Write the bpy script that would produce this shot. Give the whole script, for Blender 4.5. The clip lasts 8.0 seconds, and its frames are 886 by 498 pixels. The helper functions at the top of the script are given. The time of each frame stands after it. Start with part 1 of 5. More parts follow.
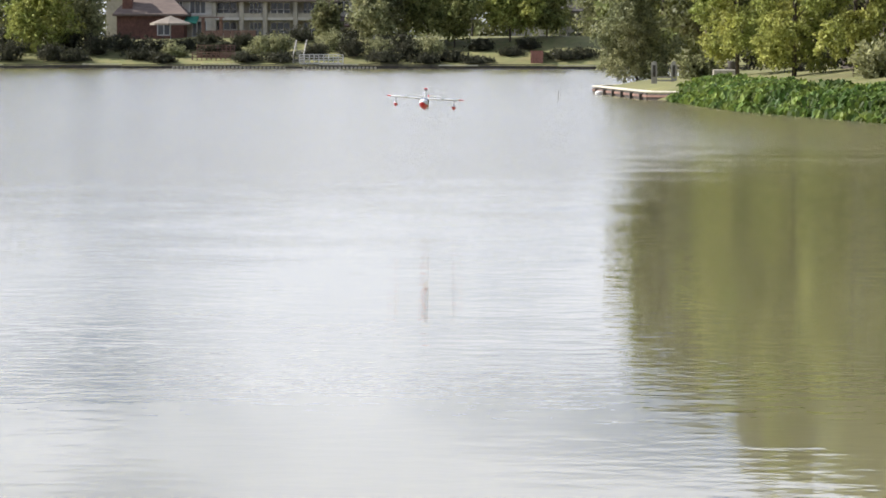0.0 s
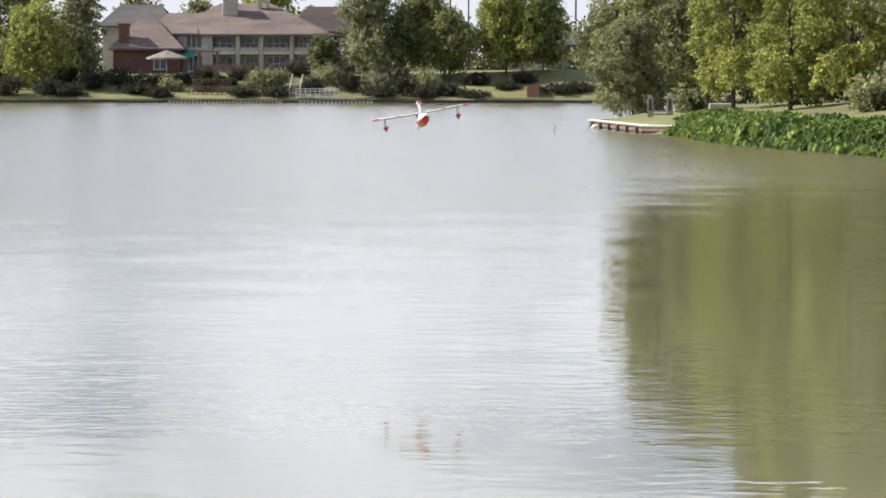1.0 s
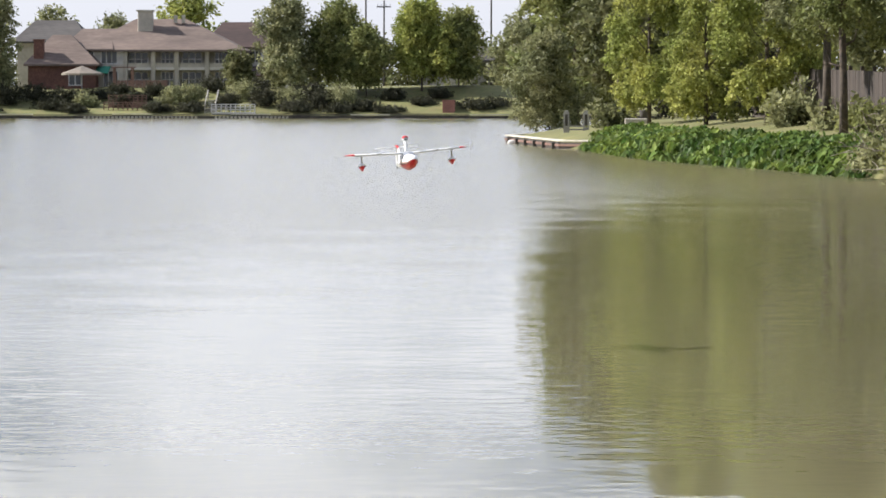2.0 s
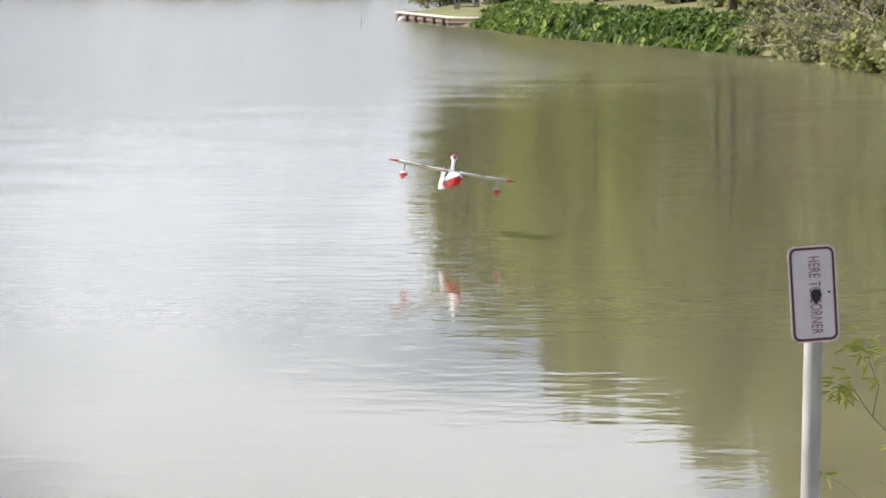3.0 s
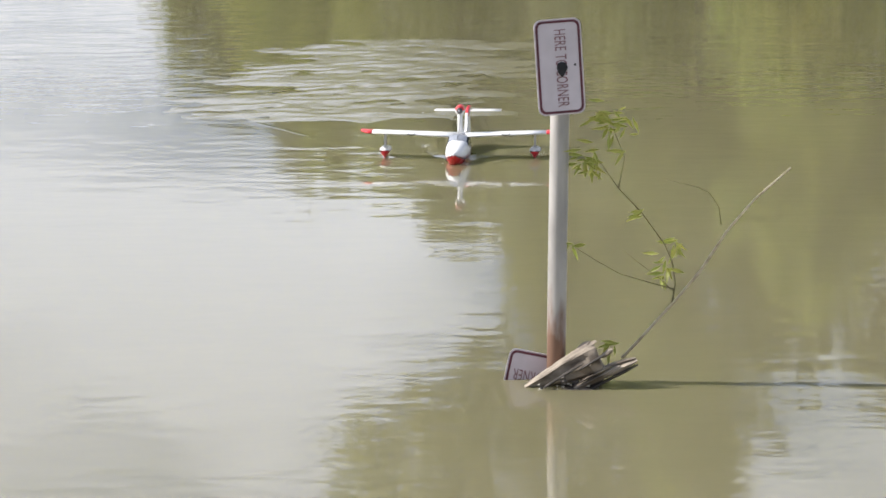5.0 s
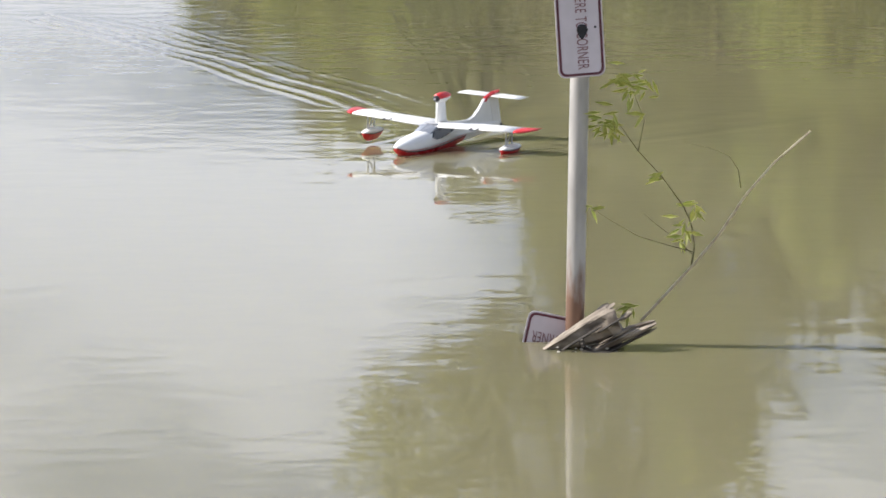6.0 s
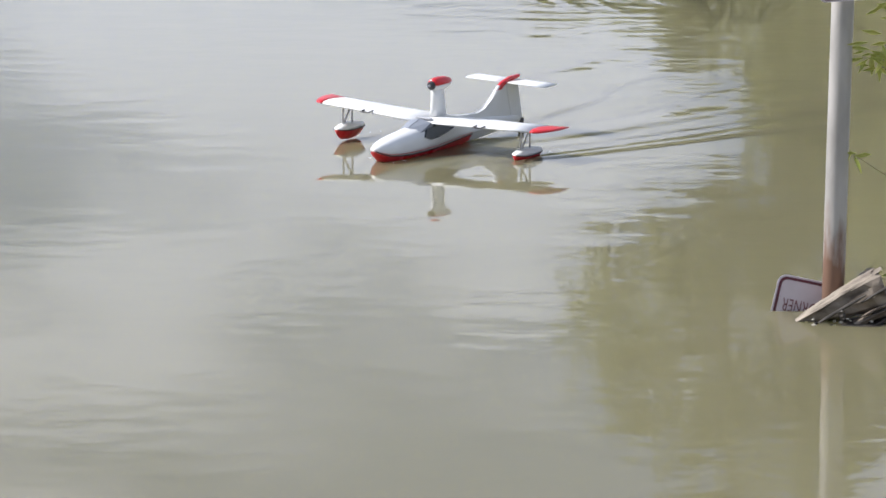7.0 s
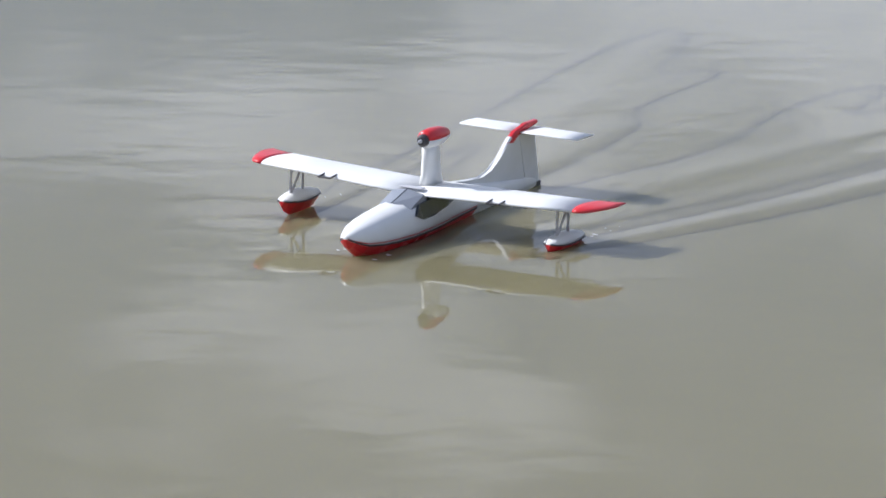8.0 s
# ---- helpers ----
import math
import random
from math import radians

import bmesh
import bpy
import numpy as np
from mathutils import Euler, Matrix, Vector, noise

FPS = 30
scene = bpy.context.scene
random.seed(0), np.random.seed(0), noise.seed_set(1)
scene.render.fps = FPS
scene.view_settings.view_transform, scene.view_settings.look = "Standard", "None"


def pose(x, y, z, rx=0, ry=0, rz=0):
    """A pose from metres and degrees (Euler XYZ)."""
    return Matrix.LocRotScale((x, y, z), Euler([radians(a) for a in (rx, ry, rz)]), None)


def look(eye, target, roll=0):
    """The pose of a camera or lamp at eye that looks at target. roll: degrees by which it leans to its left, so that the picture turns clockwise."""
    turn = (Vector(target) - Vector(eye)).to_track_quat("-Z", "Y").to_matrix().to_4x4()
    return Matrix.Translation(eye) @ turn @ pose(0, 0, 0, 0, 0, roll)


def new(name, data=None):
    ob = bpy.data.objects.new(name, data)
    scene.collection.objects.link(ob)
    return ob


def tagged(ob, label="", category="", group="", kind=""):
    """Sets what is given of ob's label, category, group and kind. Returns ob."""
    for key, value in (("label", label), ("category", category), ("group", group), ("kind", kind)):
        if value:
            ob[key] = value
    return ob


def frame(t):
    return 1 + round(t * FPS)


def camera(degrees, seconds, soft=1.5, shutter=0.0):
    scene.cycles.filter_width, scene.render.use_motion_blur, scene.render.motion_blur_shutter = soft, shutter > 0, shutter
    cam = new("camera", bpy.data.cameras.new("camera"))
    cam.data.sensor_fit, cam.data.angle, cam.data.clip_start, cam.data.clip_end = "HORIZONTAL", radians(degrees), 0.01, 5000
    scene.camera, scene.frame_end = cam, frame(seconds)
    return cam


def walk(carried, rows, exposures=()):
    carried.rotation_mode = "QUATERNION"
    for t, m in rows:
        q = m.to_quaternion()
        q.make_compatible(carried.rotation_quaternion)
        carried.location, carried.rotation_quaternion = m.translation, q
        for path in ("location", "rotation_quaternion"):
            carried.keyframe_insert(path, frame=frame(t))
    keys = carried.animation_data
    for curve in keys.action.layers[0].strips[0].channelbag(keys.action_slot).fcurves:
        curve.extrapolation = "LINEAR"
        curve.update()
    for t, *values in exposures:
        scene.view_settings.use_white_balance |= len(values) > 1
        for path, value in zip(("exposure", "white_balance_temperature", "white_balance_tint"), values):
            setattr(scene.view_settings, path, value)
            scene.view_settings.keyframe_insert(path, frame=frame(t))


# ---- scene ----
# ---------- camera: held by hand on the near bank, carried a few steps forward at the end ----------
cam = camera(13.757, 8.0, soft=1.7)


def aim(x, y, z, yaw, pitch, roll):
    """Camera pose from compass yaw (0 looks along +y, clockwise), pitch and roll in degrees."""
    return pose(x, y, z, 90 + pitch, 0, -yaw) @ pose(0, 0, 0, 0, 0, roll)


CAMERA_ROWS = [
    (0.0, 0, 0, 2.02, -2.348, -3.108, 0.091), (0.1, 0, 0, 2.02, -2.395, -3.057, 0.05), (0.2, 0, 0, 2.02, -2.425, -2.985, 0.0),
    (0.3, 0, 0, 2.02, -2.54, -2.85, -0.04), (0.4, 0, 0, 2.02, -2.66, -2.84, -0.09), (0.5, 0, 0, 2.02, -2.872, -3.129, -0.134),
    (0.6, 0, 0, 2.02, -2.985, -3.242, -0.09), (0.7, 0, 0, 2.02, -3.04, -3.225, -0.05), (0.8, 0, 0, 2.02, -2.96, -3.11, -0.01),
    (0.9, 0, 0, 2.02, -2.70, -2.93, 0.02), (1.0, 0, 0, 2.02, -2.292, -2.578, 0.042), (1.1, 0, 0, 2.02, -2.123, -2.35, -0.02),
    (1.2, 0, 0, 2.02, -1.987, -2.136, -0.084), (2.3, -0.10, 0, 2.02, -0.372, -2.657, 0.053), (2.5, -0.15, 0, 2.02, 0.10, -2.937, 0.04),
    (2.7, -0.06, 0, 2.02, 0.32, -3.02, 0.0), (2.9, 0.02, 0, 2.02, 0.53, -3.66, 0.0), (3.0, 0.05, 0, 2.02, 0.70, -4.255, 0.011),
    (3.1, 0.06, 0, 2.02, 0.88, -4.50, 0.05), (3.5, 0.03, 0, 2.02, 2.514, -5.581, 0.284), (4.0, 0, 0, 2.02, 3.925, -6.304, 0.1),
    (4.5, 0, 0, 2.02, 4.672, -7.161, -0.215), (4.7, 0, 0, 2.02, 4.865, -7.485, -0.204), (5.8, 0, 0, 2.02, 4.80, -8.16, 0.0),
    (6.0, 0, 0, 2.02, 4.594, -8.358, 0.024), (6.2, 0, 0, 2.02, 4.15, -8.42, 0.0), (6.5, 0, 0, 2.02, 2.634, -8.314, 0.0),
    (6.7, 0.02, 0.40, 2.02, 1.98, -9.0, 0.0), (7.0, 0.092, 1.748, 2.02, 1.146, -10.57, 0.0), (7.2, 0.150, 2.85, 2.02, 0.152, -11.456, 0.0),
    (7.5, 0.178, 3.395, 2.02, -2.40, -13.015, 0.0), (7.8, 0.185, 3.527, 2.02, -3.95, -12.97, 0.0), (8.0, 0.188, 3.595, 2.02, -4.70, -13.341, 0.0)]
walk(cam, [(r[0], aim(*r[1:])) for r in CAMERA_ROWS],
     exposures=[(0.0, 0.72, 6250, 13), (4.7, 0.70, 6300, 13), (6.5, 0.62, 6150, 13), (7.2, 0.46, 5900, 13.5), (7.5, 0.48, 5750, 13.5), (8.0, 0.31, 5750, 14)])

# ---------- daylight ----------
SUN_ELEVATION, SUN_AZIMUTH = 37.0, -80.0
world = bpy.data.worlds.new("sky")
scene.world = world
world.use_nodes = True
wn, wl = world.node_tree.nodes, world.node_tree.links
wn.clear()
sky = wn.new("ShaderNodeTexSky")
sky.sky_type, sky.sun_disc = "NISHITA", False
sky.sun_elevation, sky.sun_rotation = radians(SUN_ELEVATION), radians(SUN_AZIMUTH)
sky.air_density, sky.dust_density, sky.ozone_density = 1.0, 1.2, 1.2
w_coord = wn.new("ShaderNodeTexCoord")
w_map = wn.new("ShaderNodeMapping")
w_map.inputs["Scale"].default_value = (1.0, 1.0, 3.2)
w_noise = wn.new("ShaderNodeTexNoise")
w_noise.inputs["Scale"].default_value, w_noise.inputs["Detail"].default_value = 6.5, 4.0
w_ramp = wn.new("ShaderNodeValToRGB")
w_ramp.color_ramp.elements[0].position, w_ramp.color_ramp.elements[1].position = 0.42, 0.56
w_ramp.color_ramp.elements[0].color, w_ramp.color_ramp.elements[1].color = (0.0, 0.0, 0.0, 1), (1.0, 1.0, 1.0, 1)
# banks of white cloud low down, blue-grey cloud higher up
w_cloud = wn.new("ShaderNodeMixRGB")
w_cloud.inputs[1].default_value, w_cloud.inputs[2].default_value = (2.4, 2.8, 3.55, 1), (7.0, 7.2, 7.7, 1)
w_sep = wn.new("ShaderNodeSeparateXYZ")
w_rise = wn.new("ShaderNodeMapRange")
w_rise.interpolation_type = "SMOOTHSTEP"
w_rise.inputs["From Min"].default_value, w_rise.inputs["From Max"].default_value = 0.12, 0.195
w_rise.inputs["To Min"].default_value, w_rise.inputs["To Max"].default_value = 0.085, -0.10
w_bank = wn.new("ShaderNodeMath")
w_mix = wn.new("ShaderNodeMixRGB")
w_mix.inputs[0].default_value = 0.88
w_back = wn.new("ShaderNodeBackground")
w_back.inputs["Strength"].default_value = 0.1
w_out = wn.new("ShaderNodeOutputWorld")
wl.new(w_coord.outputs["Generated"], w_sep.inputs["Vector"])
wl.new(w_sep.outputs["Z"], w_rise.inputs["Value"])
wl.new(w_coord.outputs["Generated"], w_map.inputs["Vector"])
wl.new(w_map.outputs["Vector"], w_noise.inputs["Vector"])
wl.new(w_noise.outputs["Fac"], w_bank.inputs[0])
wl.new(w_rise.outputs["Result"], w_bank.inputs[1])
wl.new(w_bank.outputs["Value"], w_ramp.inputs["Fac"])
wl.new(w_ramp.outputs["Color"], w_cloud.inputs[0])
wl.new(sky.outputs["Color"], w_mix.inputs[1])
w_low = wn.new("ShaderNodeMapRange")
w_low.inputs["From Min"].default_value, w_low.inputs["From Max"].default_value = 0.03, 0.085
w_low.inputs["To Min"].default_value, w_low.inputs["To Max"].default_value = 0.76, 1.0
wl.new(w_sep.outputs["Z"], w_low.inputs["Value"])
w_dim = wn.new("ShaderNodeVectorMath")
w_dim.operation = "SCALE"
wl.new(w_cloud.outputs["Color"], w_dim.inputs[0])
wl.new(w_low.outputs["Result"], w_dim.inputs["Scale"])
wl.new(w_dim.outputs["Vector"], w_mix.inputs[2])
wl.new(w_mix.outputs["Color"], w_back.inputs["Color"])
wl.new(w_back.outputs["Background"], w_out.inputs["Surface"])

sun_data = bpy.data.lights.new("sun", "SUN")
sun_data.energy, sun_data.angle, sun_data.color = 5.0, radians(0.9), (1.0, 0.95, 0.86)
sun = new("sun", sun_data)
_e, _a = radians(SUN_ELEVATION), radians(SUN_AZIMUTH)
sun.matrix_basis = look((40 * math.sin(_a) * math.cos(_e), 40 * math.cos(_a) * math.cos(_e), 40 * math.sin(_e)), (0, 0, 0))


# ---------- materials ----------
def mat(name, a, b=None, scale=8.0, rough=0.6, metal=0.0, bump=0.0, bump_scale=None, island=0.0, objrand=0.0, big=0.25, stretch=(1, 1, 1), spec=0.5, trans=0.0):
    """Two-tone noise material: a and b mixed by fine grain, shifted by broad stains; island and objrand vary by piece."""
    m = bpy.data.materials.new(name)
    m.use_nodes = True
    n, l = m.node_tree.nodes, m.node_tree.links
    p = n["Principled BSDF"]
    b = b or tuple(c * 0.72 for c in a)
    co = n.new("ShaderNodeTexCoord")
    mp = n.new("ShaderNodeMapping")
    mp.inputs["Scale"].default_value = stretch
    l.new(co.outputs["Object"], mp.inputs["Vector"])
    fine = n.new("ShaderNodeTexNoise")
    fine.inputs["Scale"].default_value, fine.inputs["Detail"].default_value = scale, 6.0
    l.new(mp.outputs["Vector"], fine.inputs["Vector"])
    broad = n.new("ShaderNodeTexNoise")
    broad.inputs["Scale"].default_value, broad.inputs["Detail"].default_value = scale * 0.13, 3.0
    l.new(mp.outputs["Vector"], broad.inputs["Vector"])
    r1 = n.new("ShaderNodeMapRange")
    r1.inputs["From Min"].default_value, r1.inputs["From Max"].default_value = 0.35, 0.65
    l.new(fine.outputs["Fac"], r1.inputs["Value"])
    mix = n.new("ShaderNodeMixRGB")
    mix.inputs[1].default_value, mix.inputs[2].default_value = (*a, 1), (*b, 1)
    l.new(r1.outputs["Result"], mix.inputs[0])
    hsv = n.new("ShaderNodeHueSaturation")
    r2 = n.new("ShaderNodeMapRange")
    r2.inputs["From Min"].default_value, r2.inputs["From Max"].default_value = 0.3, 0.7
    r2.inputs["To Min"].default_value, r2.inputs["To Max"].default_value = 1 - big, 1 + big
    l.new(broad.outputs["Fac"], r2.inputs["Value"])
    value = r2.outputs["Result"]
    if island or objrand:
        src = n.new("ShaderNodeNewGeometry").outputs["Random Per Island"] if island else n.new("ShaderNodeObjectInfo").outputs["Random"]
        amt = island or objrand
        r3 = n.new("ShaderNodeMapRange")
        r3.inputs["To Min"].default_value, r3.inputs["To Max"].default_value = 1 - amt, 1 + amt
        l.new(src, r3.inputs["Value"])
        mul = n.new("ShaderNodeMath")
        mul.operation = "MULTIPLY"
        l.new(value, mul.inputs[0])
        l.new(r3.outputs["Result"], mul.inputs[1])
        value = mul.outputs["Value"]
        if island:
            r4 = n.new("ShaderNodeMapRange")
            r4.inputs["To Min"].default_value, r4.inputs["To Max"].default_value = 0.5 - 0.09 * amt, 0.5 + 0.09 * amt
            l.new(fine.outputs["Fac"], r4.inputs["Value"])
            l.new(r4.outputs["Result"], hsv.inputs["Hue"])
    l.new(value, hsv.inputs["Value"])
    l.new(mix.outputs["Color"], hsv.inputs["Color"])
    l.new(hsv.outputs["Color"], p.inputs["Base Color"])
    p.inputs["Metallic"].default_value = metal
    p.inputs["Specular IOR Level"].default_value = spec
    rr = n.new("ShaderNodeMapRange")
    rr.inputs["To Min"].default_value, rr.inputs["To Max"].default_value = max(rough - 0.12, 0.02), min(rough + 0.12, 1)
    l.new(broad.outputs["Fac"], rr.inputs["Value"])
    l.new(rr.outputs["Result"], p.inputs["Roughness"])
    if bump:
        bn = n.new("ShaderNodeBump")
        bn.inputs["Strength"].default_value, bn.inputs["Distance"].default_value = 1.0, bump
        if bump_scale:
            bt = n.new("ShaderNodeTexNoise")
            bt.inputs["Scale"].default_value, bt.inputs["Detail"].default_value = bump_scale, 4.0
            l.new(mp.outputs["Vector"], bt.inputs["Vector"])
            l.new(bt.outputs["Fac"], bn.inputs["Height"])
        else:
            l.new(fine.outputs["Fac"], bn.inputs["Height"])
        l.new(bn.outputs["Normal"], p.inputs["Normal"])
    if trans:
        tr = n.new("ShaderNodeBsdfTranslucent")
        ms = n.new("ShaderNodeMixShader")
        ms.inputs["Fac"].default_value = trans
        l.new(hsv.outputs["Color"], tr.inputs["Color"])
        l.new(p.outputs["BSDF"], ms.inputs[1])
        l.new(tr.outputs["BSDF"], ms.inputs[2])
        l.new(ms.outputs["Shader"], n["Material Output"].inputs["Surface"])
    return m


def water_material(name, spread):
    """Silty green-brown lake water: cloudy body colour under a clear rippled surface, calmer close to the near bank."""
    m = bpy.data.materials.new(name)
    m.use_nodes = True
    n, l = m.node_tree.nodes, m.node_tree.links
    p = n["Principled BSDF"]
    geo = n.new("ShaderNodeNewGeometry")
    p.inputs["Roughness"].default_value = 0.03
    p.inputs["IOR"].default_value = 1.333
    # light spreads inside the cloudy water
    p.subsurface_method = "BURLEY"
    p.inputs["Subsurface Weight"].default_value, p.inputs["Subsurface Scale"].default_value = spread, 0.1
    p.inputs["Subsurface Radius"].default_value = (1.0, 1.0, 0.7)
    silt = n.new("ShaderNodeTexNoise")
    silt.inputs["Scale"].default_value, silt.inputs["Detail"].default_value = 0.22, 4.0
    l.new(geo.outputs["Position"], silt.inputs["Vector"])
    mix = n.new("ShaderNodeMixRGB")
    mix.inputs[1].default_value, mix.inputs[2].default_value = (0.176, 0.159, 0.090, 1), (0.198, 0.179, 0.103, 1)
    l.new(silt.outputs["Fac"], mix.inputs[0])
    l.new(mix.outputs["Color"], p.inputs["Base Color"])
    sep = n.new("ShaderNodeSeparateXYZ")
    l.new(geo.outputs["Position"], sep.inputs["Vector"])
    reach = n.new("ShaderNodeMapRange")
    reach.interpolation_type = "SMOOTHSTEP"
    reach.inputs["From Min"].default_value, reach.inputs["From Max"].default_value = 12.0, 50.0
    reach.inputs["To Min"].default_value, reach.inputs["To Max"].default_value = 0.15, 0.72
    l.new(sep.outputs["Y"], reach.inputs["Value"])
    total = None
    for scale, amp, stretch in ((5.2, 0.0068, (0.8, 1, 1)), (2.1, 0.010, (0.75, 1, 1)), (0.5, 0.008, (0.8, 1, 1))):
        mp = n.new("ShaderNodeMapping")
        mp.inputs["Scale"].default_value = stretch
        mp.inputs["Rotation"].default_value = (0, 0, radians(9))
        l.new(geo.outputs["Position"], mp.inputs["Vector"])
        t = n.new("ShaderNodeTexNoise")
        t.inputs["Scale"].default_value, t.inputs["Detail"].default_value = scale, 2.0
        l.new(mp.outputs["Vector"], t.inputs["Vector"])
        k = n.new("ShaderNodeMath")
        k.operation = "MULTIPLY"
        k.inputs[1].default_value = amp
        l.new(t.outputs["Fac"], k.inputs[0])
        if total is None:
            total = k
        else:
            s = n.new("ShaderNodeMath")
            l.new(total.outputs[0], s.inputs[0])
            l.new(k.outputs[0], s.inputs[1])
            total = s
    patch = n.new("ShaderNodeTexNoise")
    patch.inputs["Scale"].default_value, patch.inputs["Detail"].default_value = 0.07, 3.0
    l.new(geo.outputs["Position"], patch.inputs["Vector"])
    pr = n.new("ShaderNodeMapRange")
    pr.inputs["From Min"].default_value, pr.inputs["From Max"].default_value = 0.35, 0.65
    pr.inputs["To Min"].default_value, pr.inputs["To Max"].default_value = 0.55, 1.25
    l.new(patch.outputs["Fac"], pr.inputs["Value"])
    g1 = n.new("ShaderNodeMath")
    g1.operation = "MULTIPLY"
    l.new(reach.outputs["Result"], g1.inputs[0])
    l.new(pr.outputs["Result"], g1.inputs[1])
    bn = n.new("ShaderNodeBump")
    bn.inputs["Distance"].default_value = 1.0
    l.new(g1.outputs[0], bn.inputs["Strength"])
    l.new(total.outputs[0], bn.inputs["Height"])
    # open water: unresolved wavelets, of which the near faces are the ones seen
    chop = n.new("ShaderNodeTexNoise")
    chop.inputs["Scale"].default_value, chop.inputs["Detail"].default_value = 85.0, 1.0
    l.new(geo.outputs["Position"], chop.inputs["Vector"])
    tilt = n.new("ShaderNodeVectorMath")
    tilt.operation = "SUBTRACT"
    tilt.inputs[1].default_value = (0.5, 0.66, 0.5)
    l.new(chop.outputs["Color"], tilt.inputs[0])
    flat = n.new("ShaderNodeVectorMath")
    flat.operation = "MULTIPLY"
    flat.inputs[1].default_value = (0.2, 0.36, 0.0)
    l.new(tilt.outputs["Vector"], flat.inputs[0])
    open_w = n.new("ShaderNodeMapRange")
    open_w.interpolation_type = "SMOOTHSTEP"
    open_w.inputs["From Min"].default_value, open_w.inputs["From Max"].default_value = 20.0, 66.0
    # the tall trees shelter the water along the right-hand bank
    lee = n.new("ShaderNodeMapRange")
    lee.inputs["From Min"].default_value, lee.inputs["From Max"].default_value = -0.5, 1.0
    lee.inputs["To Min"].default_value, lee.inputs["To Max"].default_value = 0.0, -23.0
    l.new(sep.outputs["X"], lee.inputs["Value"])
    fetch = n.new("ShaderNodeMath")
    l.new(sep.outputs["Y"], fetch.inputs[0])
    l.new(lee.outputs["Result"], fetch.inputs[1])
    gust = n.new("ShaderNodeTexNoise")
    gust.inputs["Scale"].default_value, gust.inputs["Detail"].default_value = 0.35, 4.0
    l.new(geo.outputs["Position"], gust.inputs["Vector"])
    gm = n.new("ShaderNodeMath")
    gm.operation = "MULTIPLY_ADD"
    gm.inputs[1].default_value, gm.inputs[2].default_value = 34.0, -17.0
    l.new(gust.outputs["Fac"], gm.inputs[0])
    gsum = n.new("ShaderNodeMath")
    l.new(fetch.outputs["Value"], gsum.inputs[0])
    l.new(gm.outputs["Value"], gsum.inputs[1])
    l.new(gsum.outputs["Value"], open_w.inputs["Value"])
    sc = n.new("ShaderNodeVectorMath")
    sc.operation = "SCALE"
    l.new(flat.outputs["Vector"], sc.inputs[0])
    l.new(open_w.outputs["Result"], sc.inputs["Scale"])
    add = n.new("ShaderNodeVectorMath")
    l.new(bn.outputs["Normal"], add.inputs[0])
    l.new(sc.outputs["Vector"], add.inputs[1])
    nrm = n.new("ShaderNodeVectorMath")
    nrm.operation = "NORMALIZE"
    l.new(add.outputs["Vector"], nrm.inputs[0])
    l.new(nrm.outputs["Vector"], p.inputs["Normal"])
    return m


WATER = water_material("lake_water", 1.0)
RIPPLE = WATER
CHURNED = water_material("churned_water", 0.0)
for node in CHURNED.node_tree.nodes:
    if node.type == "BSDF_PRINCIPLED":
        node.inputs["Roughness"].default_value = 0.15
        # churned with air, so paler
        aerated = CHURNED.node_tree.nodes.new("ShaderNodeMixRGB")
        aerated.inputs[0].default_value, aerated.inputs[2].default_value = 0.14, (0.40, 0.39, 0.33, 1)
        CHURNED.node_tree.links.new(node.inputs["Base Color"].links[0].from_socket, aerated.inputs[1])
        CHURNED.node_tree.links.new(aerated.outputs["Color"], node.inputs["Base Color"])
        break
GRASS = mat("lawn_grass", (0.13, 0.142, 0.045), (0.19, 0.172, 0.066), 1.4, 0.9, bump=0.03)
WHITE = mat("white_foam_paint", (0.80, 0.80, 0.79), (0.77, 0.77, 0.75), 20, 0.32, big=0.03)
RED = mat("red_paint", (0.62, 0.022, 0.03), (0.56, 0.02, 0.026), 18, 0.3, big=0.06)
DARK = mat("dark_trim", (0.03, 0.03, 0.035), (0.045, 0.04, 0.045), 30, 0.4)
CANOPY = mat("smoked_canopy", (0.035, 0.04, 0.05), (0.05, 0.055, 0.065), 10, 0.08)
CANOPY_LIGHT = mat("grey_windscreen", (0.30, 0.32, 0.36), (0.26, 0.28, 0.32), 10, 0.1)
STRUT = mat("grey_wire", (0.50, 0.50, 0.52), (0.42, 0.42, 0.44), 30, 0.4)
POST = mat("rusting_galvanised_steel", (0.52, 0.50, 0.48), (0.36, 0.345, 0.33), 14, 0.45, metal=0.25, bump=0.0005, stretch=(1, 1, 0.3))


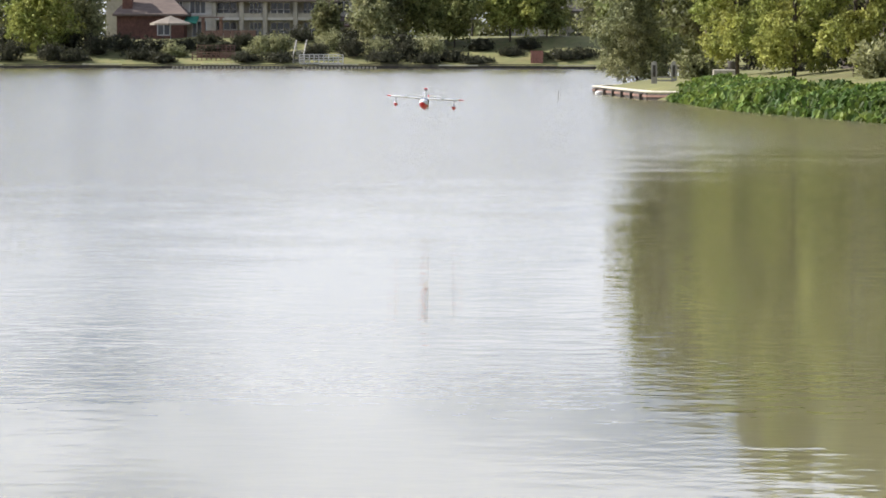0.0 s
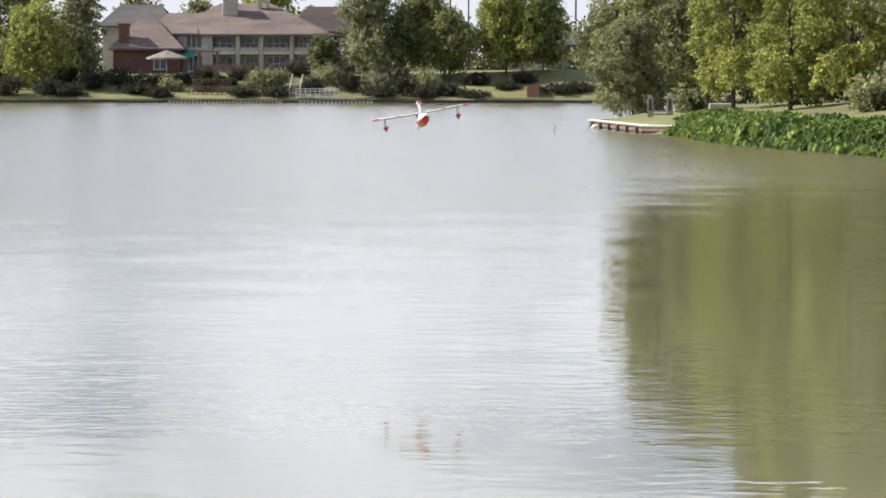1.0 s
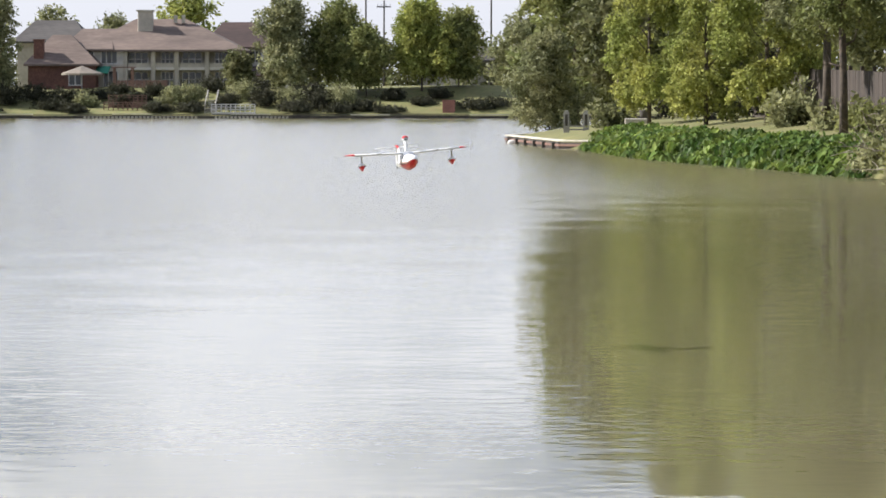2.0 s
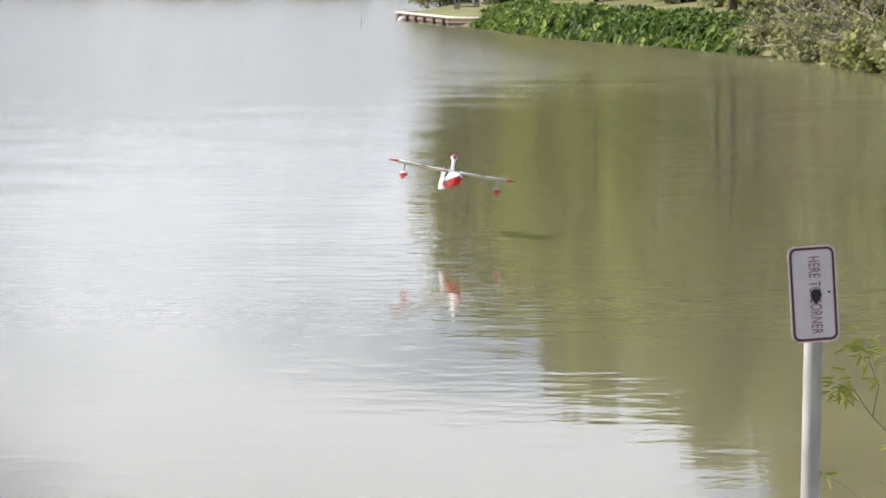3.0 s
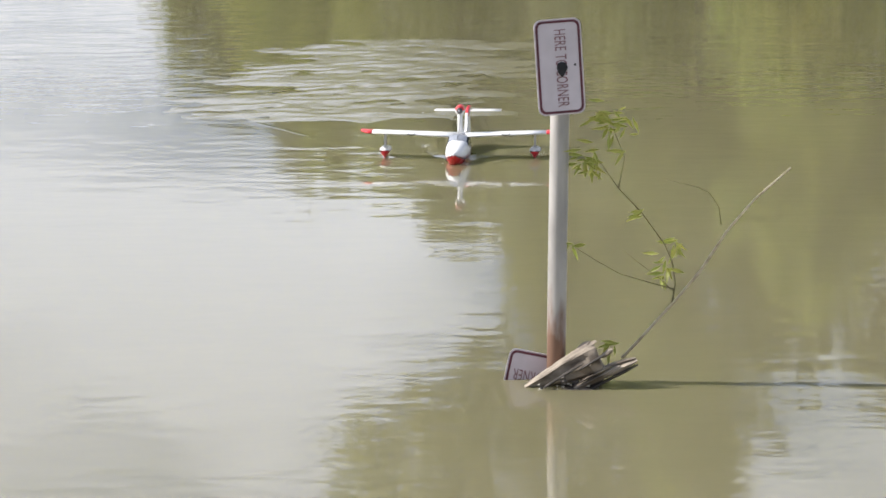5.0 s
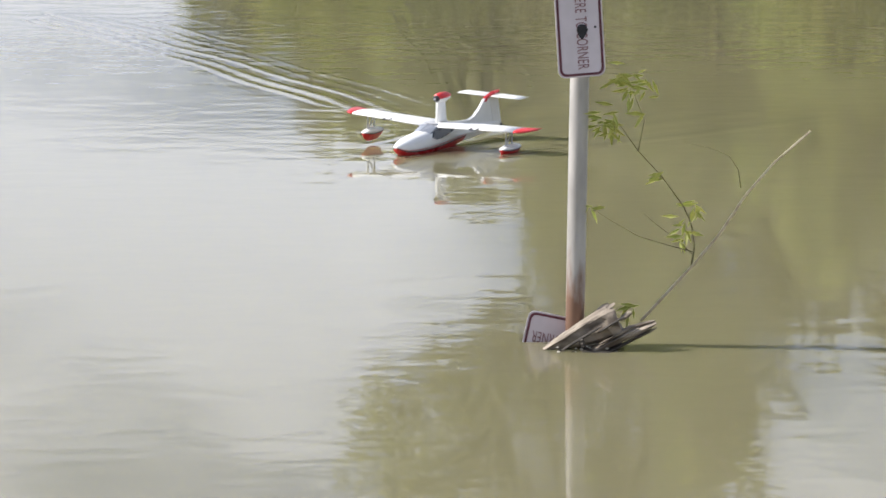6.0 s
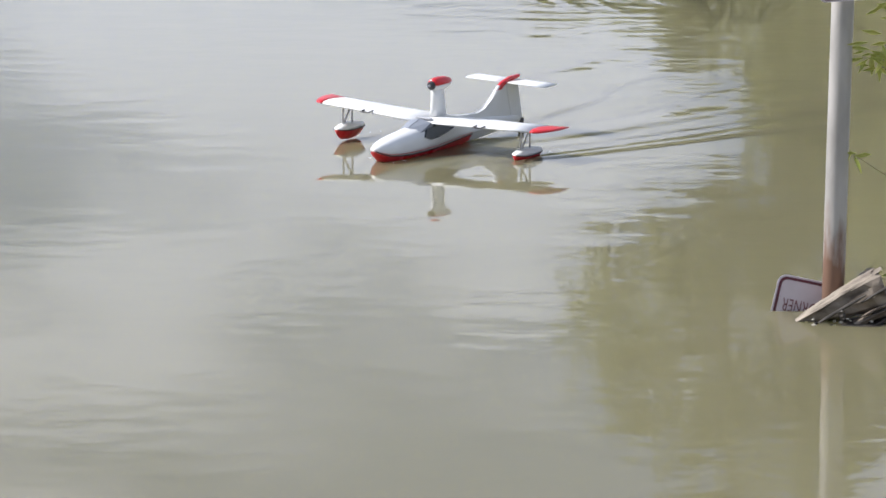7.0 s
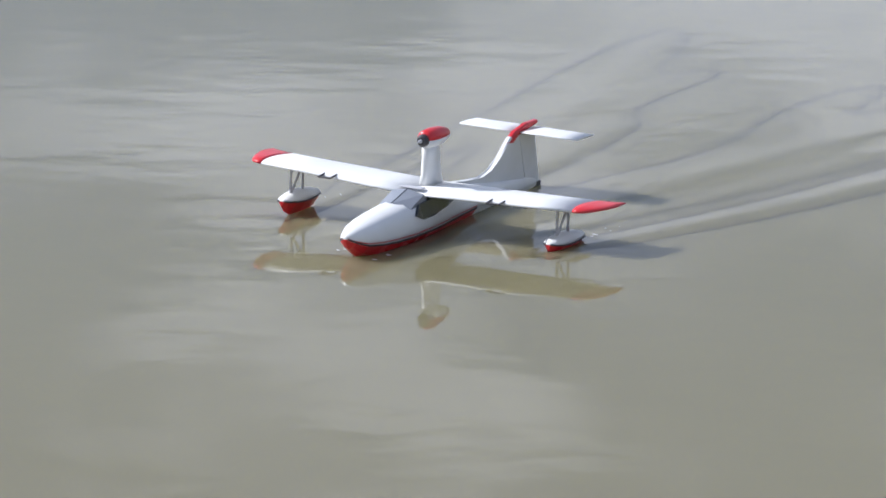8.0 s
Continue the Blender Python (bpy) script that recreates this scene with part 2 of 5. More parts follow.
def add_rust(m):
    """Rust that has crept up from the foot, ragged and streaky."""
    n, l = m.node_tree.nodes, m.node_tree.links
    p = n["Principled BSDF"]
    co = n.new("ShaderNodeTexCoord")
    sep = n.new("ShaderNodeSeparateXYZ")
    l.new(co.outputs["Object"], sep.inputs["Vector"])
    mp = n.new("ShaderNodeMapping")
    mp.inputs["Scale"].default_value = (1, 1, 0.22)
    l.new(co.outputs["Object"], mp.inputs["Vector"])
    t = n.new("ShaderNodeTexNoise")
    t.inputs["Scale"].default_value, t.inputs["Detail"].default_value = 38.0, 5.0
    l.new(mp.outputs["Vector"], t.inputs["Vector"])
    k = n.new("ShaderNodeMath")
    k.operation = "MULTIPLY_ADD"
    k.inputs[1].default_value = -0.34
    l.new(t.outputs["Fac"], k.inputs[0])
    l.new(sep.outputs["Z"], k.inputs[2])
    r = n.new("ShaderNodeMapRange")
    r.inputs["From Min"].default_value, r.inputs["From Max"].default_value = -0.02, 0.10
    r.inputs["To Min"].default_value, r.inputs["To Max"].default_value = 1.0, 0.0
    l.new(k.outputs["Value"], r.inputs["Value"])
    mix = n.new("ShaderNodeMixRGB")
    mix.inputs[2].default_value = (0.20, 0.118, 0.082, 1)
    l.new(r.outputs["Result"], mix.inputs[0])
    l.new(p.inputs["Base Color"].links[0].from_socket, mix.inputs[1])
    l.new(mix.outputs["Color"], p.inputs["Base Color"])


add_rust(POST)
SIGN_WHITE = mat("faded_sign_sheet", (0.66, 0.60, 0.66), (0.58, 0.53, 0.58), 12, 0.45, big=0.08)
SIGN_RED = mat("faded_red_print", (0.12, 0.022, 0.04), (0.08, 0.018, 0.03), 30, 0.5)
SIGN_INK = mat("faded_brown_print", (0.20, 0.08, 0.10), (0.26, 0.14, 0.16), 60, 0.5)
SIGN_BLACK = mat("dirt_black", (0.02, 0.02, 0.025), None, 60, 0.7)
DRIFT = mat("weathered_driftwood", (0.33, 0.28, 0.22), (0.085, 0.066, 0.05), 34, 0.85, bump=0.005, stretch=(0.3, 1, 0.6))
DRIFT_DARK = mat("dark_driftwood", (0.06, 0.05, 0.04), (0.03, 0.025, 0.02), 22, 0.6, bump=0.003)
TWIG = mat("pale_twig_bark", (0.62, 0.54, 0.39), (0.42, 0.34, 0.23), 40, 0.8)
TWIG_GREEN = mat("young_twig_bark", (0.20, 0.19, 0.08), (0.13, 0.11, 0.06), 40, 0.8)
WILLOW = mat("willow_leaf", (0.55, 0.56, 0.14), (0.42, 0.46, 0.10), 20, 0.5, island=0.3, trans=0.35)
BARK = mat("tree_bark", (0.13, 0.10, 0.075), (0.06, 0.05, 0.04), 6, 0.9, bump=0.03)
DEADWOOD = mat("dead_branch", (0.30, 0.26, 0.21), (0.18, 0.15, 0.12), 6, 0.9)
LEAF_YELLOW = mat("yellow_green_leaf", (0.40, 0.42, 0.12), (0.27, 0.30, 0.085), 0.5, 0.55, island=0.45, trans=0.42, spec=0.15)
LEAF_GREEN = mat("mid_green_leaf", (0.27, 0.285, 0.105), (0.19, 0.21, 0.078), 0.5, 0.5, island=0.45, trans=0.42, spec=0.15)
LEAF_DARK = mat("dark_green_leaf", (0.21, 0.215, 0.098), (0.145, 0.155, 0.072), 0.5, 0.5, island=0.45, trans=0.42, spec=0.15)
LEAF_GREY = mat("grey_green_leaf", (0.32, 0.325, 0.165), (0.225, 0.235, 0.12), 0.5, 0.5, island=0.45, trans=0.42, spec=0.15)
# leaf green darkened to near black: shade put into the colour
LEAF_SHADE = mat("shade_green_leaf", (0.075, 0.075, 0.045), (0.04, 0.042, 0.026), 0.5, 0.55, island=0.5, trans=0.3, spec=0.15)
LEAF_RUST = mat("rust_red_leaf", (0.30, 0.10, 0.05), (0.22, 0.10, 0.04), 0.5, 0.5, island=0.4, trans=0.42, spec=0.15)
TARO = mat("taro_leaf", (0.145, 0.205, 0.04), (0.07, 0.115, 0.026), 0.8, 0.6, island=0.55, trans=0.3, spec=0.2)
SHINGLE = mat("brown_shingle", (0.19, 0.145, 0.12), (0.14, 0.105, 0.09), 3.0, 0.9, stretch=(0.4, 0.4, 3))
SHINGLE_DARK = mat("dark_brown_shingle", (0.07, 0.045, 0.04), (0.05, 0.033, 0.03), 3.0, 0.9, stretch=(0.4, 0.4, 3))
SHINGLE_GREY = mat("grey_shingle", (0.10, 0.09, 0.085), (0.075, 0.07, 0.065), 3.0, 0.9, stretch=(0.4, 0.4, 3))
BRICK = mat("red_brown_brick", (0.20, 0.095, 0.07), (0.13, 0.065, 0.05), 5.0, 0.9, bump=0.01)
BRICK_PINK = mat("pink_brick", (0.36, 0.17, 0.13), (0.28, 0.13, 0.10), 5.0, 0.9, bump=0.01)
SIDING = mat("off_white_siding", (0.66, 0.63, 0.58), (0.58, 0.55, 0.50), 2.0, 0.7, stretch=(0.2, 0.2, 4))
STUCCO = mat("beige_stucco", (0.47, 0.43, 0.36), (0.40, 0.37, 0.31), 3.0, 0.85)
GLASS = mat("dark_window_glass", (0.035, 0.04, 0.045), (0.06, 0.065, 0.07), 1.0, 0.08)
CONCRETE = mat("pale_concrete", (0.58, 0.54, 0.45), (0.44, 0.41, 0.34), 3.0, 0.85, bump=0.01)
BULKHEAD = mat("dark_timber_bulkhead", (0.09, 0.08, 0.068), (0.05, 0.045, 0.04), 3.0, 0.9, bump=0.02)
DECKWOOD = mat("red_brown_deck", (0.26, 0.15, 0.11), (0.17, 0.10, 0.075), 4.0, 0.8)
# board colour lowered to include the shade under the trees
GREYWOOD = mat("grey_fence_board", (0.075, 0.058, 0.048), (0.045, 0.036, 0.03), 4.0, 0.9, objrand=0.25, stretch=(3, 3, 0.3))
CHAIR = mat("grey_painted_wood", (0.42, 0.40, 0.36), (0.32, 0.30, 0.27), 6.0, 0.7)
WHITEWOOD = mat("white_painted_wood", (0.72, 0.70, 0.66), (0.62, 0.60, 0.56), 4.0, 0.6)
CANVAS = mat("tan_canvas", (0.26, 0.22, 0.18), (0.22, 0.19, 0.155), 4.0, 0.9)
AWNING = mat("green_awning", (0.03, 0.22, 0.15), (0.025, 0.18, 0.12), 4.0, 0.8)
FOAM = mat("white_spray", (0.80, 0.80, 0.78), (0.72, 0.72, 0.70), 30, 0.5)


# ---------- building helpers ----------
def part(name, bm, material, parent=None, label="", smooth=False, bevel=0.0):
    """Links a bmesh as one mesh object under a thing or a part."""
    if bevel:
        bmesh.ops.bevel(bm, geom=bm.edges[:], offset=bevel, segments=1, affect="EDGES", clamp_overlap=True)
    bmesh.ops.recalc_face_normals(bm, faces=bm.faces[:])
    me = bpy.data.meshes.new(name)
    bm.to_mesh(me)
    bm.free()
    me.materials.append(material)
    if smooth:
        me.shade_smooth()
    ob = new(name, me)
    ob.parent = parent
    if label:
        tagged(ob, label)
    return ob


def raw(name, verts, faces, material, parent=None, smooth=False):
    me = bpy.data.meshes.new(name)
    me.from_pydata(verts, [], faces)
    me.materials.append(material)
    if smooth:
        me.shade_smooth()
    ob = new(name, me)
    ob.parent = parent
    return ob


def box(bm, x0, x1, y0, y1, z0, z1, m=None):
    v = [bm.verts.new((m @ Vector(c)) if m else c) for c in ((x0, y0, z0), (x1, y0, z0), (x1, y1, z0), (x0, y1, z0), (x0, y0, z1), (x1, y0, z1), (x1, y1, z1), (x0, y1, z1))]
    for f in ((0, 3, 2, 1), (4, 5, 6, 7), (0, 1, 5, 4), (1, 2, 6, 5), (2, 3, 7, 6), (3, 0, 4, 7)):
        bm.faces.new([v[i] for i in f])


def boxed(x0, x1, y0, y1, z0, z1, m=None):
    bm = bmesh.new()
    box(bm, x0, x1, y0, y1, z0, z1, m)
    return bm


def loft(bm, rings, caps=True):
    """Skins rings of equal vertex count."""
    vs = [[bm.verts.new(p) for p in ring] for ring in rings]
    n = len(vs[0])
    for a, b in zip(vs, vs[1:]):
        for i in range(n):
            bm.faces.new((a[i], a[(i + 1) % n], b[(i + 1) % n], b[i]))
    if caps:
        bm.faces.new(vs[0][::-1])
        bm.faces.new(vs[-1])


def tube(bm, points, radii, sides=8):
    """A round tapered tube along a line of points."""
    rings = []
    pts = [Vector(p) for p in points]
    for i, p in enumerate(pts):
        d = (pts[min(i + 1, len(pts) - 1)] - pts[max(i - 1, 0)]).normalized()
        u = d.orthogonal().normalized() if abs(d.z) > 0.99 else d.cross(Vector((0, 0, 1))).normalized()
        w = d.cross(u)
        rings.append([p + (u * math.cos(a) + w * math.sin(a)) * radii[i] for a in (2 * math.pi * k / sides for k in range(sides))])
    loft(bm, rings)


def thing(name, x, y, z, label, category, group="", rz=0):
    ob = new(name)
    ob.empty_display_size = 0.2
    ob.matrix_basis = pose(x, y, z, 0, 0, rz)
    return tagged(ob, label, category, group)


# ---------- ground and lake ----------
# shoreline of the right-hand bank and of the far bank, as a run of plan points
SHORE = [(14, -40), (12.5, 4), (11.2, 30), (10.8, 60), (10.3, 84), (8.4, 103.5), (5.3, 121), (3.1, 147.6), (2.35, 149.8), (0.2, 172), (1.0, 177), (3.2, 190), (6.5, 230),
         (12, 300), (22, 388), (-150, 388), (-150, 4.7), (12.5, 4.7)]
LAKE = [(12.5, 4.7)] + SHORE[2:-1]


def shore_distance(x, y):
    """Distance to the shoreline, negative inside the lake (arrays)."""
    best = np.full(x.shape, 1e9)
    inside = np.zeros(x.shape, bool)
    for (ax, ay), (bx, by) in zip(LAKE, LAKE[1:] + LAKE[:1]):
        dx, dy = bx - ax, by - ay
        t = np.clip(((x - ax) * dx + (y - ay) * dy) / (dx * dx + dy * dy), 0, 1)
        best = np.minimum(best, np.hypot(x - ax - t * dx, y - ay - t * dy))
        if ay != by:
            cross = ((ay > y) != (by > y)) & (x < (bx - ax) * (y - ay) / (by - ay) + ax)
            inside ^= cross
    return np.where(inside, -best, best)


def ground_height(x, y):
    d = shore_distance(x, y)
    bed = np.clip(d * 0.5, -1.2, 0.0)
    far = np.clip((y - 380) / 10, 0, 1)
    rise = 0.28 + far * np.clip(d - 0.3, 0, 16) * 0.19 + (1 - far) * (0.35 + 1.15 * np.clip((y - 10) / 40, 0, 1)) * (1 - np.exp(-0.15 * np.clip(d - 0.3, 0, 60))) + 0.22 * np.sin(x * 0.21 + y * 0.13) * np.clip(d / 12, 0, 1)
    edge = np.clip(d / 0.45, 0, 1)
    return np.where(d < 0, bed - 0.05, rise * edge - 0.05 * (1 - edge))


def height_at(x, y):
    return float(ground_height(np.array([float(x)]), np.array([float(y)]))[0])


def build_ground():
    xs = np.unique(np.concatenate([np.linspace(-2600, -150, 22), np.linspace(-150, -72, 27), np.linspace(-72, 30, 137), np.linspace(30, 90, 31), np.linspace(90, 2600, 24)]))
    ys = np.unique(np.concatenate([np.linspace(-600, 0, 14), np.linspace(0, 8, 12), np.linspace(8, 150, 100), np.linspace(150, 200, 76), np.linspace(200, 380, 61), np.linspace(380, 440, 61), np.linspace(440, 3600, 30)]))
    gx, gy = np.meshgrid(xs, ys)
    gz = ground_height(gx, gy)
    n, m = len(xs), len(ys)
    verts = np.stack([gx, gy, gz], -1).reshape(-1, 3)
    i = np.arange(n - 1)[None, :] + n * np.arange(m - 1)[:, None]
    faces = np.stack([i, i + 1, i + 1 + n, i + n], -1).reshape(-1, 4)
    ob = raw("ground", verts.tolist(), faces.tolist(), GRASS, smooth=True)
    tagged(ob, "mown green and straw-coloured lawn banks around the lake", "ground", kind="structure")


build_ground()
water = raw("water", [(-170, 2.5, 0), (60, 2.5, 0), (60, 392, 0), (-170, 392, 0)], [(0, 1, 2, 3)], WATER)
tagged(water, "silty olive-green lake water with light wind ripples", "lake", kind="structure")


# ---------- foliage ----------
def leaf_cloud(rng, blobs, count, size, droop=0.0, shell=0.55, long=1.7):
    """Leaf quads clustered in sprays inside overlapping ellipsoids: verts and faces."""
    w = np.array([b[3] * b[4] * b[5] for b in blobs]) ** 0.67
    w /= w.sum()
    per = 14
    ns = max(count // per, 1)
    which = rng.choice(len(blobs), ns, p=w)
    B = np.array(blobs)[which]
    d = rng.normal(size=(ns, 3))
    d /= np.linalg.norm(d, axis=1)[:, None]
    r = shell + (1 - shell) * rng.random(ns) ** 0.7
    r *= 1 + 0.16 * rng.normal(size=ns)
    spray = B[:, :3] + d * B[:, 3:6] * r[:, None]
    out = d.copy()
    out[:, 2] -= droop
    out += 0.5 * rng.normal(size=out.shape)
    out /= np.linalg.norm(out, axis=1)[:, None]
    t = rng.random((ns, per, 1)) * size * 4.2
    c = spray[:, None, :] + out[:, None, :] * t + rng.normal(size=(ns, per, 3)) * size * 0.75
    c = c.reshape(-1, 3)
    n = len(c)
    a = np.repeat(out, per, 0) * 0.8 + 0.75 * rng.normal(size=(n, 3))
    a /= np.linalg.norm(a, axis=1)[:, None]
    b = np.cross(a, rng.normal(size=(n, 3)))
    b /= np.linalg.norm(b, axis=1)[:, None] + 1e-9
    s = size * (0.6 + 0.8 * rng.random((n, 1)))
    v = np.stack([c - a * s * 0.5 * long, c + b * s * 0.42, c + a * s * 0.5 * long, c - b * s * 0.42], 1).reshape(-1, 3)
    return v


def leaf_mesh(name, v, material, parent):
    n = len(v) // 4
    me = bpy.data.meshes.new(name)
    me.vertices.add(4 * n)
    me.vertices.foreach_set("co", v.astype(np.float32).ravel())
    me.loops.add(4 * n)
    me.loops.foreach_set("vertex_index", np.arange(4 * n, dtype=np.int32))
    me.polygons.add(n)
    me.polygons.foreach_set("loop_start", np.arange(0, 4 * n, 4, dtype=np.int32))
    me.update(calc_edges=True)
    me.materials.append(material)
    ob = new(name, me)
    ob.parent = parent
    return ob


def tree(x, y, height, radius, material, label, seed, leaves=5000, size=0.3, base=0.25, lean=(0, 0), droop=0.2, trunk=None, name="tree", category="tree", group="", bare=0.0, width=1.0, more=()):
    """Tapered trunk with limbs under a ragged crown of leaf sprays. base: share of the height free of leaves."""
    rng = np.random.default_rng(seed)
    z0 = height_at(x, y) - 0.1
    ob = thing(name, x, y, z0, label, category, group)
    h = height
    radius *= 0.78
    size *= 0.8
    leaves = int(leaves * 1.5)
    tr = trunk or max(0.0095 * h, 0.045)
    zc = h * (base + (1 - base) * 0.5)
    rz = h * (1 - base) * 0.5
    blobs = []
    k = 24
    limbs = []
    for i in range(k):
        q = (i + 0.5) / k
        zz = h * base + q * h * (1 - base) * 0.92
        prof = max(0.35, math.sin(math.pi * min(0.22 + 0.78 * q, 1.0)) ** 0.6)
        ang = i * 2.4 + rng.uniform(-0.5, 0.5)
        rr = radius * prof * rng.uniform(0.3, 0.98)
        bx, by = lean[0] * q + rr * math.cos(ang) * width, lean[1] * q + rr * math.sin(ang)
        br = radius * rng.uniform(0.24, 0.46) * (0.75 + 0.25 * prof)
        blobs.append((bx, by, min(zz, h - br * 0.6), br * width, br, br * rng.uniform(0.6, 0.95)))
        limbs.append((bx, by, zz))
    blobs += list(more)
    bm = bmesh.new()
    top = (lean[0] * 0.8, lean[1] * 0.8, h * 0.86)
    tube(bm, [(0, 0, -0.3), (lean[0] * 0.05 + 0.1 * tr, 0, h * 0.15), (lean[0] * 0.3, lean[1] * 0.3 + tr, h * 0.4), (lean[0] * 0.55 - tr, lean[1] * 0.55, h * 0.65), top], [tr * 1.3, tr, tr * 0.75, tr * 0.45, tr * 0.1], 9)
    for bx, by, zz in limbs[1::2] + [b[:3] for b in more]:
        s = max(zz - radius * rng.uniform(0.5, 0.9), h * 0.12) / h
        p0 = Vector((lean[0] * s * 0.8, lean[1] * s * 0.8, s * h))
        p2 = Vector((bx, by, zz))
        p1 = p0.lerp(p2, 0.5) + Vector((0, 0, -0.06 * h * rng.uniform(-0.3, 1)))
        tube(bm, [p0, p1, p2], [tr * 0.42, tr * 0.26, tr * 0.06], 6)
    part("trunk", bm, DEADWOOD if bare else BARK, ob, smooth=True)
    leaf_mesh("crown", leaf_cloud(rng, blobs, leaves, size, droop), material, ob)
    return ob


def shrub(x, y, height, radius, material, label, seed, leaves=900, size=0.3, name="shrub", group="", z=None):
    rng = np.random.default_rng(seed)
    ob = thing(name, x, y, height_at(x, y) - 0.05 if z is None else z, label, "shrub", group)
    blobs = [(rng.uniform(-0.6, 0.6) * radius, rng.uniform(-0.6, 0.6) * radius, height * rng.uniform(0.3, 0.7), radius * 0.6, radius * 0.6, height * 0.36) for _ in range(6)]
    bm = bmesh.new()
    for b in blobs[:4]:
        tube(bm, [(b[0] * 0.2, b[1] * 0.2, -0.1), (b[0] * 0.6, b[1] * 0.6, b[2] * 0.6), b[:3]], [0.05, 0.035, 0.01], 5)
    part("stems", bm, BARK, ob)
    v = leaf_cloud(rng, blobs, leaves, size, 0.1, 0.4)
    v[:, 2] = np.maximum(v[:, 2], 0.02)
    leaf_mesh("foliage", v, material, ob)
    return ob


# ---------- far bank: bulkhead, houses, decks, trees ----------
def build_bulkhead():
    ob = thing("lake_bulkhead", -20, 387.9, 0, "low dark timber bulkhead with pale posts along the far bank", "retaining wall")
    for k in range(26):
        x0 = -92 + k * 4.2
        part("panel", boxed(x0 + 20, x0 + 24.17, -0.12, 0.12, -0.8, 0.30 + 0.05 * math.sin(k * 1.7)), BULKHEAD, ob)
        part("cap", boxed(x0 + 20, x0 + 24.15, -0.2, 0.2, 0.36 + 0.05 * math.sin(k * 1.7), 0.45 + 0.05 * math.sin(k * 1.7)), BULKHEAD if k % 3 else CONCRETE, ob)
    bm = bmesh.new()
    box(bm, -0.12, 0.12, -0.12, 0.0, -0.3, 0.2)
    me = bpy.data.meshes.new("pale_post")
    bm.to_mesh(me)
    bm.free()
    me.materials.append(CONCRETE)
    for k in range(52):
        x = -44.5 + k * 0.42
        if -32.5 < x < -31:
            continue
        p = new("pale_post", me)
        p.parent = ob
        p.matrix_basis = pose(x + 20, -0.13, 0)


build_bulkhead()


def hip_roof(x0, x1, y0, y1, z0, z1, rx0, rx1, over=0.5, thick=0.22):
    """Hip roof over a rectangle with a ridge from rx0 to rx1 along x."""
    bm = bmesh.new()
    x0, x1, y0, y1 = x0 - over, x1 + over, y0 - over, y1 + over
    ym = (y0 + y1) / 2
    lo = [bm.verts.new(p) for p in ((x0, y0, z0 - thick), (x1, y0, z0 - thick), (x1, y1, z0 - thick), (x0, y1, z0 - thick))]
    ev = [bm.verts.new(p) for p in ((x0, y0, z0), (x1, y0, z0), (x1, y1, z0), (x0, y1, z0))]
    a, b = bm.verts.new((rx0, ym, z1)), bm.verts.new((rx1, ym, z1))
    bm.faces.new(lo[::-1])
    for i in range(4):
        j = (i + 1) % 4
        bm.faces.new((lo[i], lo[j], ev[j], ev[i]))
    bm.faces.new((ev[0], ev[1], b, a))
    bm.faces.new((ev[2], ev[3], a, b))
    bm.faces.new((ev[1], ev[2], b))
    bm.faces.new((ev[3], ev[0], a))
    return bm


def wall_with_openings(x0, x1, z0, z1, y, openings, thick=0.25):
    """Wall facing -y with rectangular openings through it, out of butted blocks."""
    bm = bmesh.new()
    xs = sorted({x0, x1, *[o[0] for o in openings], *[o[1] for o in openings]})
    for a, b in zip(xs, xs[1:]):
        cuts = sorted((o[2], o[3]) for o in openings if o[0] <= a + 1e-6 and o[1] >= b - 1e-6)
        z = z0
        for c, d in cuts:
            if c > z:
                box(bm, a, b, y, y + thick, z, c)
            z = d
        if z1 > z:
            box(bm, a, b, y, y + thick, z, z1)
    return bm


def window(ob, x0, x1, z0, z1, y, cols=2, rows=1):
    w = new("window")
    w.parent = ob
    part("pane", boxed(x0, x1, y + 0.12, y + 0.14, z0, z1), GLASS, w)
    for k in range(cols + 1):
        x = x0 + (x1 - x0) * k / cols
        part("mullion", boxed(x - 0.05, x + 0.05, y - 0.03, y + 0.11, z0, z1), WHITEWOOD, w)
    for k in range(rows + 1):
        z = z0 + (z1 - z0) * k / rows
        part("rail", boxed(x0 - 0.06, x1 + 0.06, y - 0.045, y + 0.105, z - 0.05, z + 0.05), WHITEWOOD, w)


